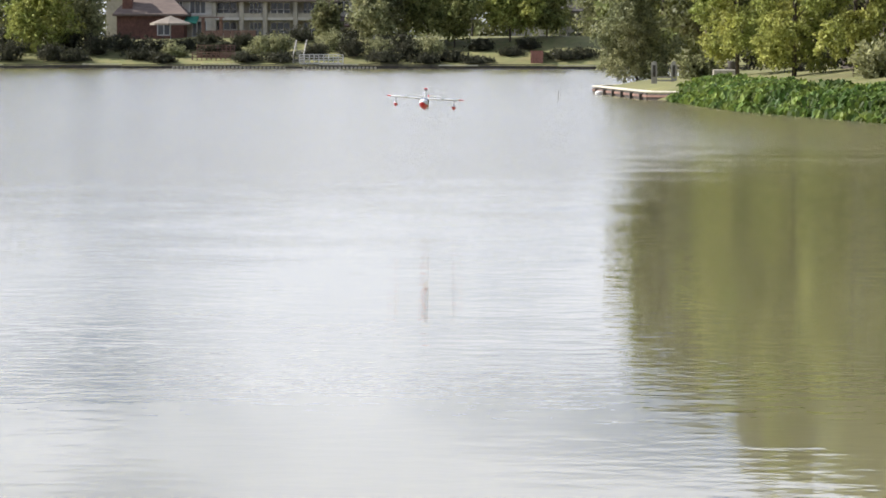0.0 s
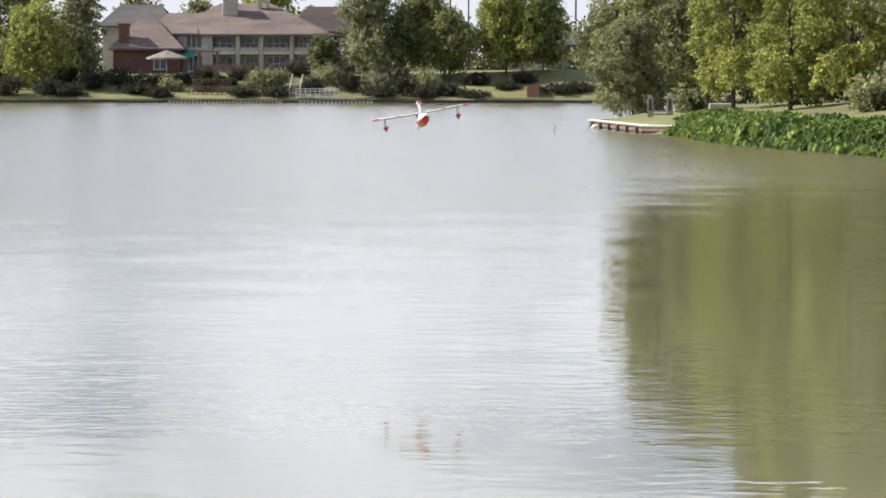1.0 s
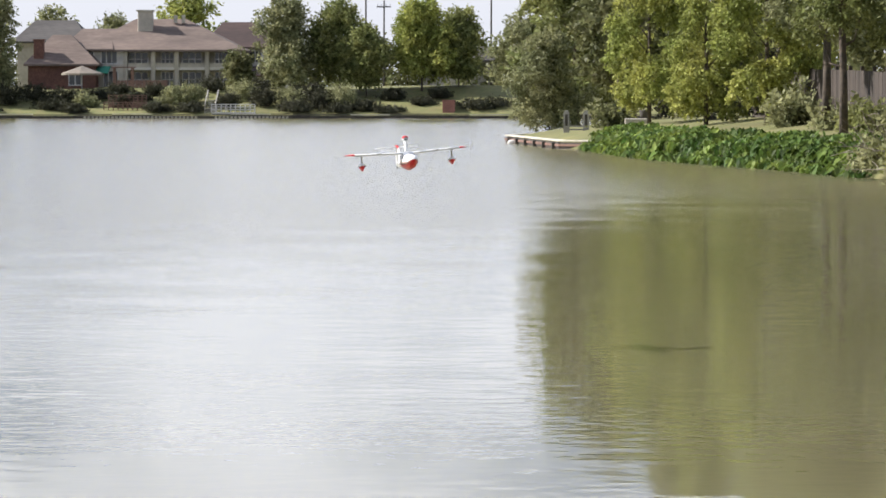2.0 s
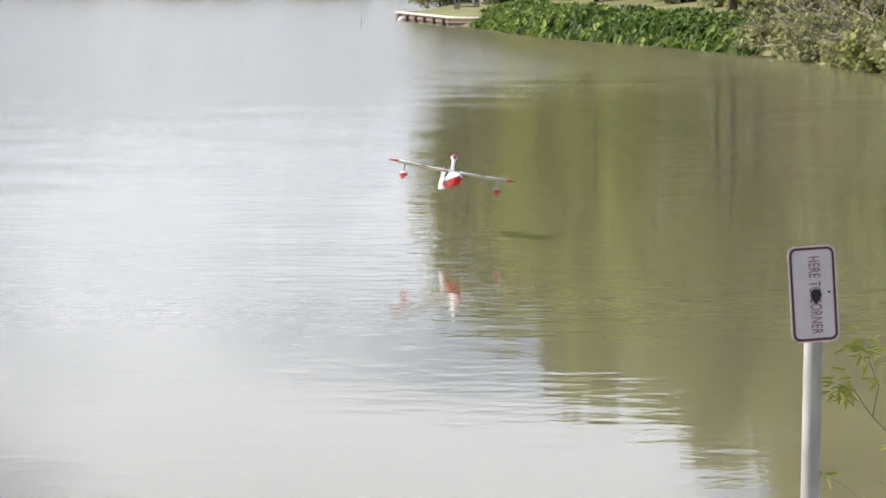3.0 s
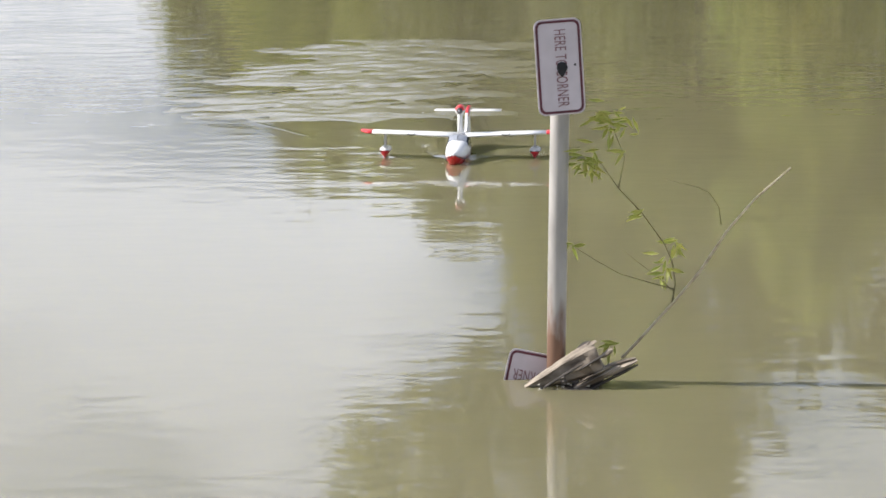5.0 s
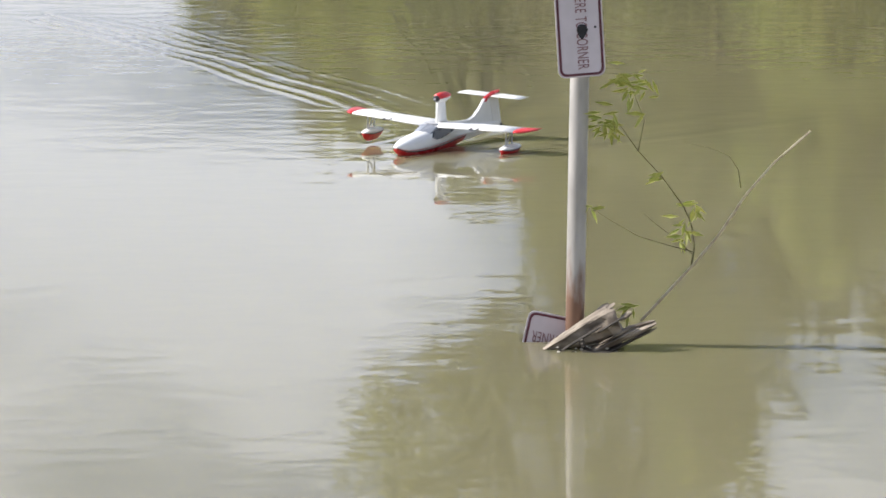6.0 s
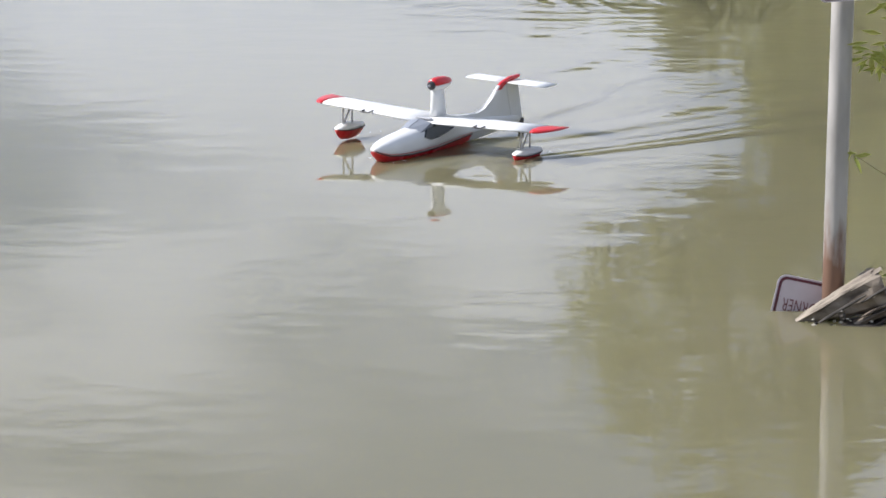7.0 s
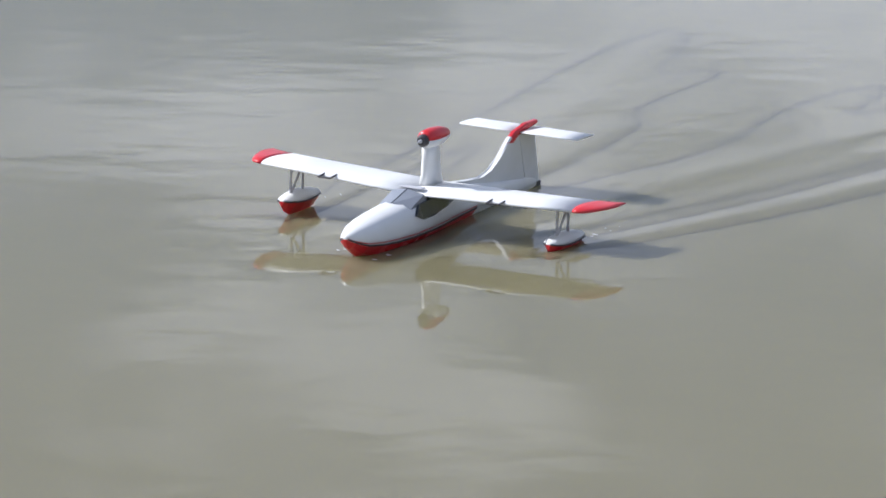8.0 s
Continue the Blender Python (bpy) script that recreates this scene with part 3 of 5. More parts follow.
def build_main_house():
    ob = thing("lake_house", 0, 0, 0, "two-storey house with brown hip roof and a columned porch", "house")
    Y = 415.0
    g = 2.6
    # recessed two-storey porch between x -43.4 and -30.5, bays between the columns
    ops = [(-45.75, -43.95, 6.05, 7.45), (-47.2, -46.6, 6.4, 7.4)]
    part("wall", wall_with_openings(-48.0, -43.2, g, 7.6, Y, ops), SIDING, ob, "off-white upper wall")
    for o in ops:
        window(ob, *o, Y, 3 if o[1] - o[0] > 1 else 2, 1)
    back = []
    for x0, x1 in ((-43.0, -40.4), (-39.3, -37.5), (-36.9, -34.3), (-33.2, -31.4)):
        back += [(x0 + 0.2, x1 - 0.2, 5.75, 7.35), (x0 + 0.2, x1 - 0.2, 3.4, 5.1)]
    part("porch_wall", wall_with_openings(-43.2, -30.4, g, 7.6, Y + 1.6, back), STUCCO, ob, "shaded porch back wall")
    for o in back:
        window(ob, *o, Y + 1.6, 3, 2)
    part("porch_floor", boxed(-43.2, -30.4, Y - 0.1, Y + 1.6, 5.32, 5.62), SIDING, ob)
    part("porch_base", boxed(-43.2, -30.4, Y - 0.1, Y + 1.6, g - 0.3, 3.3), STUCCO, ob)
    for x in (-43.0, -39.85, -37.2, -33.75, -30.6):
        part("column", boxed(x - 0.24, x + 0.24, Y - 0.25, Y + 0.25, 3.3, 7.6), STUCCO, ob, bevel=0.03)
    for x0, x1 in ((-42.7, -40.1), (-39.6, -37.5), (-36.9, -34.0), (-33.5, -30.9)):
        part("railing", boxed(x0, x1, Y - 0.05, Y + 0.03, 5.62, 6.1), STUCCO, ob)
    part("side_wall", boxed(-30.4, -30.1, Y, Y + 11, g, 7.6), SIDING, ob)
    part("side_wall", boxed(-48.3, -48.0, Y, Y + 11, g, 7.6), SIDING, ob)
    part("rear_wall", boxed(-48.3, -30.1, Y + 11, Y + 11.3, g, 7.6), SIDING, ob)
    part("roof", hip_roof(-48.0, -30.1, Y, Y + 11, 7.6, 11.2, -42.3, -36.6, 0.7), SHINGLE, ob, "brown shingle hip roof")
    part("cross_roof", hip_roof(-50.5, -44.0, Y + 2, Y + 10, 7.6, 10.1, -48.5, -42.0, 0.4), SHINGLE, ob)
    part("dormer", hip_roof(-48.4, -44.6, Y - 0.6, Y + 5.5, 7.66, 9.3, -47.6, -44.8, 0.3), SHINGLE, ob)
    ch = part("chimney", boxed(-41.9, -40.2, Y + 3.0, Y + 4.2, 9.4, 12.0), STUCCO, ob, "grey-beige chimney", bevel=0.05)
    part("cap", boxed(-42.05, -40.05, Y + 2.85, Y + 4.35, 12.0, 12.18), CONCRETE, ch)
    for x in (-37.9, -37.0):
        part("vent", boxed(x, x + 0.4, Y + 4.2, Y + 4.6, 10.7, 11.6), CONCRETE, ob)
    # brick wing
    wops = [(-49.0, -47.6, 3.6, 5.2)]
    part("brick_wing", wall_with_openings(-53.6, -46.0, g, 5.9, Y - 3.5, wops), BRICK, ob, "red-brown brick wing")
    window(ob, *wops[0], Y - 3.5, 2, 1)
    part("brick_side", boxed(-53.6, -53.35, Y - 3.25, Y + 5, g, 5.9), BRICK, ob)
    part("brick_side", boxed(-46.25, -46.0, Y - 3.25, Y, g, 5.9), BRICK, ob)
    part("wing_roof", hip_roof(-53.6, -46.0, Y - 3.5, Y + 5, 5.95, 9.3, -51.3, -49.2, 0.45), SHINGLE, ob, "tan-brown shingle roof")
    c2 = part("brick_chimney", boxed(-53.0, -51.9, Y - 3.1, Y - 2.0, 5.6, 8.6), BRICK, ob, "red brick chimney", bevel=0.03)
    part("cap", boxed(-53.1, -51.8, Y - 3.2, Y - 1.9, 8.6, 8.75), BRICK, c2)
    part("ground_wall", wall_with_openings(-46.0, -43.2, g, 5.9, Y - 0.6, [(-45.4, -43.8, 3.4, 5.2)]), STUCCO, ob)
    window(ob, -45.4, -43.8, 3.4, 5.2, Y - 0.6, 3, 1)
    bm = bmesh.new()
    v = [bm.verts.new(p) for p in ((-47.3, Y - 3.9, 5.3), (-44.6, Y - 3.9, 4.95), (-44.6, Y - 0.6, 5.75), (-47.3, Y - 0.6, 5.75), (-47.3, Y - 3.9, 5.2), (-44.6, Y - 3.9, 4.85), (-44.6, Y - 0.6, 5.65), (-47.3, Y - 0.6, 5.65))]
    for f in ((0, 1, 2, 3), (7, 6, 5, 4), (0, 4, 5, 1), (1, 5, 6, 2), (2, 6, 7, 3), (3, 7, 4, 0)):
        bm.faces.new([v[i] for i in f])
    part("awning", bm, AWNING, ob, "green canvas awning")


def build_side_house(x0, x1, y0, z_eave, z_ridge, wall_m, roof_m, label, stack=None, g=2.6):
    ob = thing("house", 0, 0, 0, label, "house")
    w = (x1 - x0)
    ops = [(x0 + w * 0.28, x0 + w * 0.46, z_eave - 1.7, z_eave - 0.4), (x0 + w * 0.62, x0 + w * 0.8, z_eave - 1.7, z_eave - 0.4)]
    part("wall", wall_with_openings(x0, x1, g, z_eave, y0, ops), wall_m, ob)
    for o in ops:
        window(ob, *o, y0, 2, 1)
    part("side_wall", boxed(x0, x0 + 0.25, y0 + 0.25, y0 + 9, g, z_eave), wall_m, ob)
    part("side_wall", boxed(x1 - 0.25, x1, y0 + 0.25, y0 + 9, g, z_eave), wall_m, ob)
    part("rear_wall", boxed(x0, x1, y0 + 9, y0 + 9.25, g, z_eave), wall_m, ob)
    part("roof", hip_roof(x0, x1, y0, y0 + 9, z_eave + 0.02, z_ridge, x0 + w * 0.2, x1 - w * 0.2, 0.6), roof_m, ob)
    if stack:
        part("chimney", boxed(stack, stack + 1.1, y0 + 3, y0 + 4, z_eave + 1, z_ridge + 0.7), SIDING, ob, "white chimney", bevel=0.04)
    return ob


build_main_house()
build_side_house(-34.6, -26.6, 424, 8.0, 11.0, SIDING, SHINGLE_DARK, "white house with a dark brown roof and white chimney", -28.9)
build_side_house(-30.5, -24.8, 414, 4.7, 5.8, SIDING, SHINGLE_DARK, "single-storey white annexe with a dark roof", None)
build_side_house(-57.5, -49.5, 432, 8.8, 11.4, STUCCO, SHINGLE_GREY, "house with a dark grey roof behind trees", None)
build_side_house(-11.5, -1.0, 470, 7.0, 9.6, STUCCO, SHINGLE_GREY, "far beige house with a grey roof behind trees", None, 3.0)


def build_umbrella():
    x, y = -46.9, 406
    z = height_at(x, y)
    ob = thing("patio_umbrella", x, y, z, "wide tan patio umbrella on a pole", "umbrella")
    bm = bmesh.new()
    tube(bm, [(0, 0, -0.2), (0, 0, 2.2)], [0.05, 0.05], 8)
    part("pole", bm, STRUT, ob)
    bm = bmesh.new()
    n = 8
    rim = [bm.verts.new((2.3 * math.cos(2 * math.pi * k / n), 2.3 * math.sin(2 * math.pi * k / n), 1.75)) for k in range(n)]
    val = [bm.verts.new((2.3 * math.cos(2 * math.pi * k / n), 2.3 * math.sin(2 * math.pi * k / n), 1.55)) for k in range(n)]
    top = bm.verts.new((0, 0, 2.6))
    for k in range(n):
        bm.faces.new((rim[k], rim[(k + 1) % n], top))
        bm.faces.new((val[k], val[(k + 1) % n], rim[(k + 1) % n], rim[k]))
    part("canopy", bm, CANVAS, ob, "tan canvas canopy")


build_umbrella()


def build_deck(x0, x1, y0, z0, levels, material, label, rail=True):
    ob = thing("deck", (x0 + x1) / 2, y0, 0, label, "deck")
    w = (x1 - x0) / 2
    for k in range(levels):
        z, yy = z0 + 0.75 * k, 1.6 * k
        part("platform", boxed(-w * (1 - 0.15 * k), w * (1 - 0.1 * k), yy, yy + 1.7, z - 0.12, z), material, ob)
        bm = bmesh.new()
        n = int(w * 2 / 0.5)
        part("skirt", boxed(-w * (1 - 0.15 * k), w * (1 - 0.1 * k), yy + 0.1, yy + 0.16, z - 0.7, z - 0.13), material, ob)
        if rail:
            for j in range(n + 1):
                xx = -w * (1 - 0.15 * k) + j * (w * (2 - 0.25 * k)) / n
                part("post", boxed(xx - 0.05, xx + 0.05, yy, yy + 0.1, z, z + 0.85), material, ob)
            for zz in (0.3, 0.58, 0.85):
                part("rail", boxed(-w * (1 - 0.15 * k), w * (1 - 0.1 * k), yy - 0.03, yy, z + zz - 0.05, z + zz + 0.04), material, ob)
    return ob


build_deck(-42.9, -38.3, 391.5, 0.85, 2, DECKWOOD, "stepped red-brown timber deck on the far bank")
build_deck(-31.2, -26.6, 389.0, 0.62, 1, WHITEWOOD, "white-railed landing deck at the water")
steps = thing("steps", -31.4, 394, 0, "white handrail steps down to the landing", "steps")
for k in range(7):
    part("tread", boxed(-0.5, 0.5, -4.2 + k * 0.6, -3.6 + k * 0.6, 0.5 + k * 0.22, 0.6 + k * 0.22), CHAIR, steps)
for sx in (-0.55, 0.55):
    bm = bmesh.new()
    tube(bm, [(sx, -4.2, 1.5), (sx, 0.0, 3.0)], [0.06, 0.06], 6)
    tube(bm, [(sx, -4.2, 0.4), (sx, -4.2, 1.5)], [0.05, 0.05], 6)
    tube(bm, [(sx, 0.0, 1.9), (sx, 0.0, 3.0)], [0.05, 0.05], 6)
    part("handrail", bm, CHAIR, steps)
pergola = thing("pergola", -42.6, 409, 0, "dark brown timber pergola on the terrace", "pergola")
for sx in (-1.0, 1.0):
    for sy in (-0.8, 0.8):
        part("post", boxed(sx - 0.09, sx + 0.09, sy - 0.09, sy + 0.09, 2.4, 5.3), DECKWOOD, pergola)
    part("beam", boxed(sx - 0.07, sx + 0.07, -1.2, 1.2, 5.31, 5.5), DECKWOOD, pergola)
for k in range(6):
    part("rafter", boxed(-1.3, 1.3, -1.1 + k * 0.42, -1.02 + k * 0.42, 5.51, 5.63), DECKWOOD, pergola)
screen = thing("garden_screen", -40.0, 404, 0, "dark red-brown slatted garden screen below the porch", "screen")
for k in range(14):
    part("slat", boxed(-2.8 + k * 0.4, -2.45 + k * 0.4, -0.03, 0.03, 2.2, 4.1), DECKWOOD, screen)
for zz in (2.5, 3.8):
    part("rail", boxed(-2.8, 2.75, 0.035, 0.09, zz, zz + 0.1), DECKWOOD, screen)
wall = thing("brick_wall", -6.1, 390.2, 0, "short pink brick garden wall on the bank", "wall")
for k in range(9):
    for j in range(4):
        part("brick", boxed(-0.66 + j * 0.33 + (0.08 if k % 2 else 0), -0.66 + j * 0.33 + 0.31 + (0.08 if k % 2 else 0), -0.2, 0.25, 0.15 + k * 0.2, 0.335 + k * 0.2), BRICK_PINK, wall)
part("core", boxed(-0.6, 0.65, -0.17, 6.0, 0.0, 1.93), BRICK, wall)

FAR_TREES = [  # x, y, height, radius, leaf, base, label, leaves, size
    (-60.0, 396, 8.8, 4.4, LEAF_YELLOW, 0.12, "light green feathery tree on the far bank", 9000, 0.28), (-55.4, 399, 14.0, 2.7, LEAF_GREY, 0.1, "tall narrow grey-green cypress on the far bank", 9000, 0.28),
    (-65.5, 412, 15.5, 4.6, LEAF_GREY, 0.1, "tall grey-green tree behind the far bank", 7000, 0.36), (-38.6, 446, 11.8, 5.2, LEAF_YELLOW, 0.15, "light green round tree behind the brown roof", 7000, 0.36),
    (-23.6, 402, 10.6, 4.3, LEAF_GREY, 0.12, "large spreading tree by the water", 11000, 0.28), (-18.2, 403, 10.0, 4.4, LEAF_GREEN, 0.2, "large spreading tree with a forked trunk", 11000, 0.28),
    (-15.2, 400, 7.6, 3.2, LEAF_GREEN, 0.22, "dark round tree on the far lawn", 8000, 0.28), (-9.2, 402, 9.9, 4.2, LEAF_YELLOW, 0.22, "round bright green tree on the far lawn", 12000, 0.28),
    (-5.2, 404, 8.4, 3.2, LEAF_GREEN, 0.2, "dark green tree on the far lawn", 8000, 0.3), (-29.6, 407, 4.0, 1.9, LEAF_DARK, 0.05, "small dark tree beside the house", 4500, 0.26),
    (2.0, 425, 9.0, 3.8, LEAF_GREY, 0.1, "grey-green tree at the far corner", 6000, 0.34), (9.0, 420, 10.0, 4.4, LEAF_DARK, 0.1, "dark tree at the far corner", 5000, 0.36), (16.0, 415, 11, 4.6, LEAF_GREEN, 0.1, "green tree at the far corner", 5000, 0.36),
    (-74, 400, 10, 4.4, LEAF_DARK, 0.1, "dark tree on the far bank", 5000, 0.34), (-82, 410, 12, 4.6, LEAF_GREEN, 0.1, "green tree on the far bank", 5000, 0.34), (-48, 452, 9.6, 4.0, LEAF_GREY, 0.1, "hazy tree behind the roofs", 5000, 0.36),
    (-56, 455, 10.2, 4.2, LEAF_GREY, 0.1, "hazy tree behind the roofs", 5000, 0.36)]
for i, (x, y, h, r, m, b, lab, n, s) in enumerate(FAR_TREES):
    tree(x, y, h, r, m, lab, 100 + i, n, s, b)
rng_s = random.Random(77)
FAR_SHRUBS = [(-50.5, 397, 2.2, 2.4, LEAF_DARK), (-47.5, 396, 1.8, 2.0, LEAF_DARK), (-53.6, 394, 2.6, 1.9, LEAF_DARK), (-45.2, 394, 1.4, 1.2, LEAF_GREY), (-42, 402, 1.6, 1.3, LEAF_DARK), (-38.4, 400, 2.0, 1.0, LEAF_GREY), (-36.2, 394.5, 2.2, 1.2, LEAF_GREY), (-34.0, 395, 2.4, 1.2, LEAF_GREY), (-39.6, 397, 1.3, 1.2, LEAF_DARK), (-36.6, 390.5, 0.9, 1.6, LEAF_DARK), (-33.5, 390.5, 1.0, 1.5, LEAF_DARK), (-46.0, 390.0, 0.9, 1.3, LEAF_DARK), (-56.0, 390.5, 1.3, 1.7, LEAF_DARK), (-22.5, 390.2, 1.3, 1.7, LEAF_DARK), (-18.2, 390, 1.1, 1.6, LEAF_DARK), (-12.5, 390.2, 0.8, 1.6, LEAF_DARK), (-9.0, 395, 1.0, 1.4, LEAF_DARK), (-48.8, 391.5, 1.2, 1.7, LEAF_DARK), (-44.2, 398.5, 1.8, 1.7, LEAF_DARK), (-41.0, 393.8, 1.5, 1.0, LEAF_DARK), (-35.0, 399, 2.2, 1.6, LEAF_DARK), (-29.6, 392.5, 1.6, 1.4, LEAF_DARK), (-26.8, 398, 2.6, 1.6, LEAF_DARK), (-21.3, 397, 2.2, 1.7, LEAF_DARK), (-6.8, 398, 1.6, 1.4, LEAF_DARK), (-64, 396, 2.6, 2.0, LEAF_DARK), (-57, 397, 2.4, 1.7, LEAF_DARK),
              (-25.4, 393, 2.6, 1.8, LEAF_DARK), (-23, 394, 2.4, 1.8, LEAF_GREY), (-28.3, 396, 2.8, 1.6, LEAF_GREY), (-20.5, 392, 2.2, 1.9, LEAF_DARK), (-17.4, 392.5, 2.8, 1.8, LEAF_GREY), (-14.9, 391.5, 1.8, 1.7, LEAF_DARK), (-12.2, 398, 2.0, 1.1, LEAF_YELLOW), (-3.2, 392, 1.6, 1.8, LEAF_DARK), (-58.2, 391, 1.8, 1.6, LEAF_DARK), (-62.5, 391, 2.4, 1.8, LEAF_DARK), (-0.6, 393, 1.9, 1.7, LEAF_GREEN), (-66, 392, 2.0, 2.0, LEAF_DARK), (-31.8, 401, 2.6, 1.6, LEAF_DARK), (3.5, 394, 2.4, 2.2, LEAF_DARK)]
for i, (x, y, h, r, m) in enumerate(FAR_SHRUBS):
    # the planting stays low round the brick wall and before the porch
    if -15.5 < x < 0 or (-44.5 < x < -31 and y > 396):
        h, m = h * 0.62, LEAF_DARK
    # LEAF_DARK shrubs get LEAF_SHADE, which paints in the bank's shadow
    shrub(x, y, h * 0.8, r, LEAF_SHADE if m is LEAF_DARK else m, "dark rounded shrub on the far bank, shade put into its leaf colour" if m is LEAF_DARK else "grey-green rounded shrub on the far bank", 200 + i, 3000, 0.13, group="shrubs on the far bank")


def build_pole(x, y, h, r, cross):
    ob = thing("utility_pole", x, y, height_at(x, y) - 0.3, "tall dark timber utility pole against the sky", "utility pole", "utility poles")
    bm = bmesh.new()
    tube(bm, [(0, 0, 0), (0.05, 0, h)], [r * 0.7, r * 0.45], 8)
    part("pole", bm, BULKHEAD, ob)
    if cross:
        part("crossarm", boxed(-0.9, 0.9, -0.06, 0.06, h - 0.9, h - 0.75), BULKHEAD, ob)
        for k in (-0.8, -0.3, 0.3, 0.8):
            part("insulator", boxed(k - 0.05, k + 0.05, -0.05, 0.05, h - 0.74, h - 0.5), STRUT, ob)


build_pole(-18.3, 480, 18.0, 0.2, False)
build_pole(-15.6, 470, 11.4, 0.2, True)
build_pole(-9.2, 480, 13.8, 0.22, True)
build_pole(-1.9, 470, 13.2, 0.22, True)


def build_far_woods():
    """Closed line of woods and hedges behind the houses."""
    rng = np.random.default_rng(300)
    blobs = []
    for k in range(70):
        x = -150 + k * 3.2 + rng.uniform(-1.5, 1.5)
        blobs.append((x, 476 + rng.uniform(-6, 10), 5.2 + rng.uniform(-0.8, 0.8), 3.4, 3.0, 2.6 + rng.uniform(0, 1.4)))
        blobs.append((x + 1, 470 + rng.uniform(-6, 6), 3.6, 3.0, 3.0, 1.8))
    ob = leaf_mesh("far_woods", leaf_cloud(rng, blobs, 60000, 0.42, 0.1, 0.5), LEAF_DARK, None)
    tagged(ob, "hazy dark green woods behind the houses", "woods", kind="stuff")


build_far_woods()

# ---------- right-hand bank ----------
def along(points, s):
    """Point at run length s on a polyline, and its direction."""
    for (ax, ay), (bx, by) in zip(points, points[1:]):
        ln = math.hypot(bx - ax, by - ay)
        if s <= ln:
            return ax + (bx - ax) * s / ln, ay + (by - ay) * s / ln, math.degrees(math.atan2(by - ay, bx - ax))
        s -= ln
    return bx, by, math.degrees(math.atan2(by - ay, bx - ax))


def build_dock():
    ob = thing("dock", 0.15, 169.5, 0, "low timber bulkhead dock with a pale concrete cap", "dock")
    run = [(3.6, 148.4), (2.25, 149.8), (0.08, 172.0), (1.0, 177.5), (3.0, 189)]
    off = Vector((0.15, 169.5, 0))
    for (ax, ay), (bx, by) in zip(run, run[1:]):
        ln = math.hypot(bx - ax, by - ay)
        m = Matrix.Translation(Vector((ax, ay, 0)) - off) @ pose(0, 0, 0, 0, 0, math.degrees(math.atan2(by - ay, bx - ax)))
        n = max(int(ln / 1.2), 1)
        for k in range(n):
            part("bulkhead_board", boxed(k * ln / n + 0.02, (k + 1) * ln / n - 0.02, -0.06, 0.12, -0.6, 0.26, m), BULKHEAD, ob)
        part("cap", boxed(-0.05, ln + 0.05, -0.20, 0.16, 0.29, 0.36, m), CONCRETE, ob, "pale concrete cap", bevel=0.015)
        part("waler", boxed(-0.05, ln + 0.05, 0.125, 0.17, 0.10, 0.19, m), DECKWOOD, ob, "red-brown waler board")
        for k in range(1, n, 3):
            part("fender_post", boxed(k * ln / n - 0.09, k * ln / n + 0.09, 0.12, 0.28, -0.6, 0.24, m), BULKHEAD, ob)
    return ob


build_dock()
buoy = thing("buoy", 0.25, 166.5, 0.02, "small white float beside the dock", "buoy")
bm = bmesh.new()
tube(bm, [(-0.2, 0, 0), (-0.12, 0, 0.02), (0.1, 0, 0.02), (0.2, 0, 0)], [0.05, 0.14, 0.14, 0.05], 10)
part("shell", bm, WHITEWOOD, buoy, smooth=True)


def build_mooring_frame():
    """Two weathered upright slabs with rounded tops, joined by low rails."""
    x, y = 3.05, 160.6
    z = height_at(x, y)
    ob = thing("mooring_frame", x, y, z - 0.03, "pair of weathered grey timber uprights joined by low rails", "mooring posts")
    for sx in (-0.43, 0.43):
        bm = bmesh.new()
        o = [(-0.13, 0), (0.13, 0), (0.13, 0.84), (0.10, 0.93), (0.04, 0.98), (-0.04, 0.98), (-0.10, 0.93), (-0.13, 0.84)]
        a = [bm.verts.new((sx + p, -0.05, q)) for p, q in o]
        b = [bm.verts.new((sx + p, 0.05, q)) for p, q in o]
        bm.faces.new(a)
        bm.faces.new(b[::-1])
        for i in range(len(o)):
            j = (i + 1) % len(o)
            bm.faces.new((a[i], b[i], b[j], a[j]))
        post = part("upright", bm, CHAIR, ob)
        part("inset", boxed(sx - 0.06, sx + 0.06, -0.062, -0.052, 0.3, 0.8), BULKHEAD, post)
    for zz in (0.1, 0.24):
        part("rail", boxed(-0.30, 0.30, -0.03, 0.03, zz, zz + 0.07), CHAIR, ob)


build_mooring_frame()


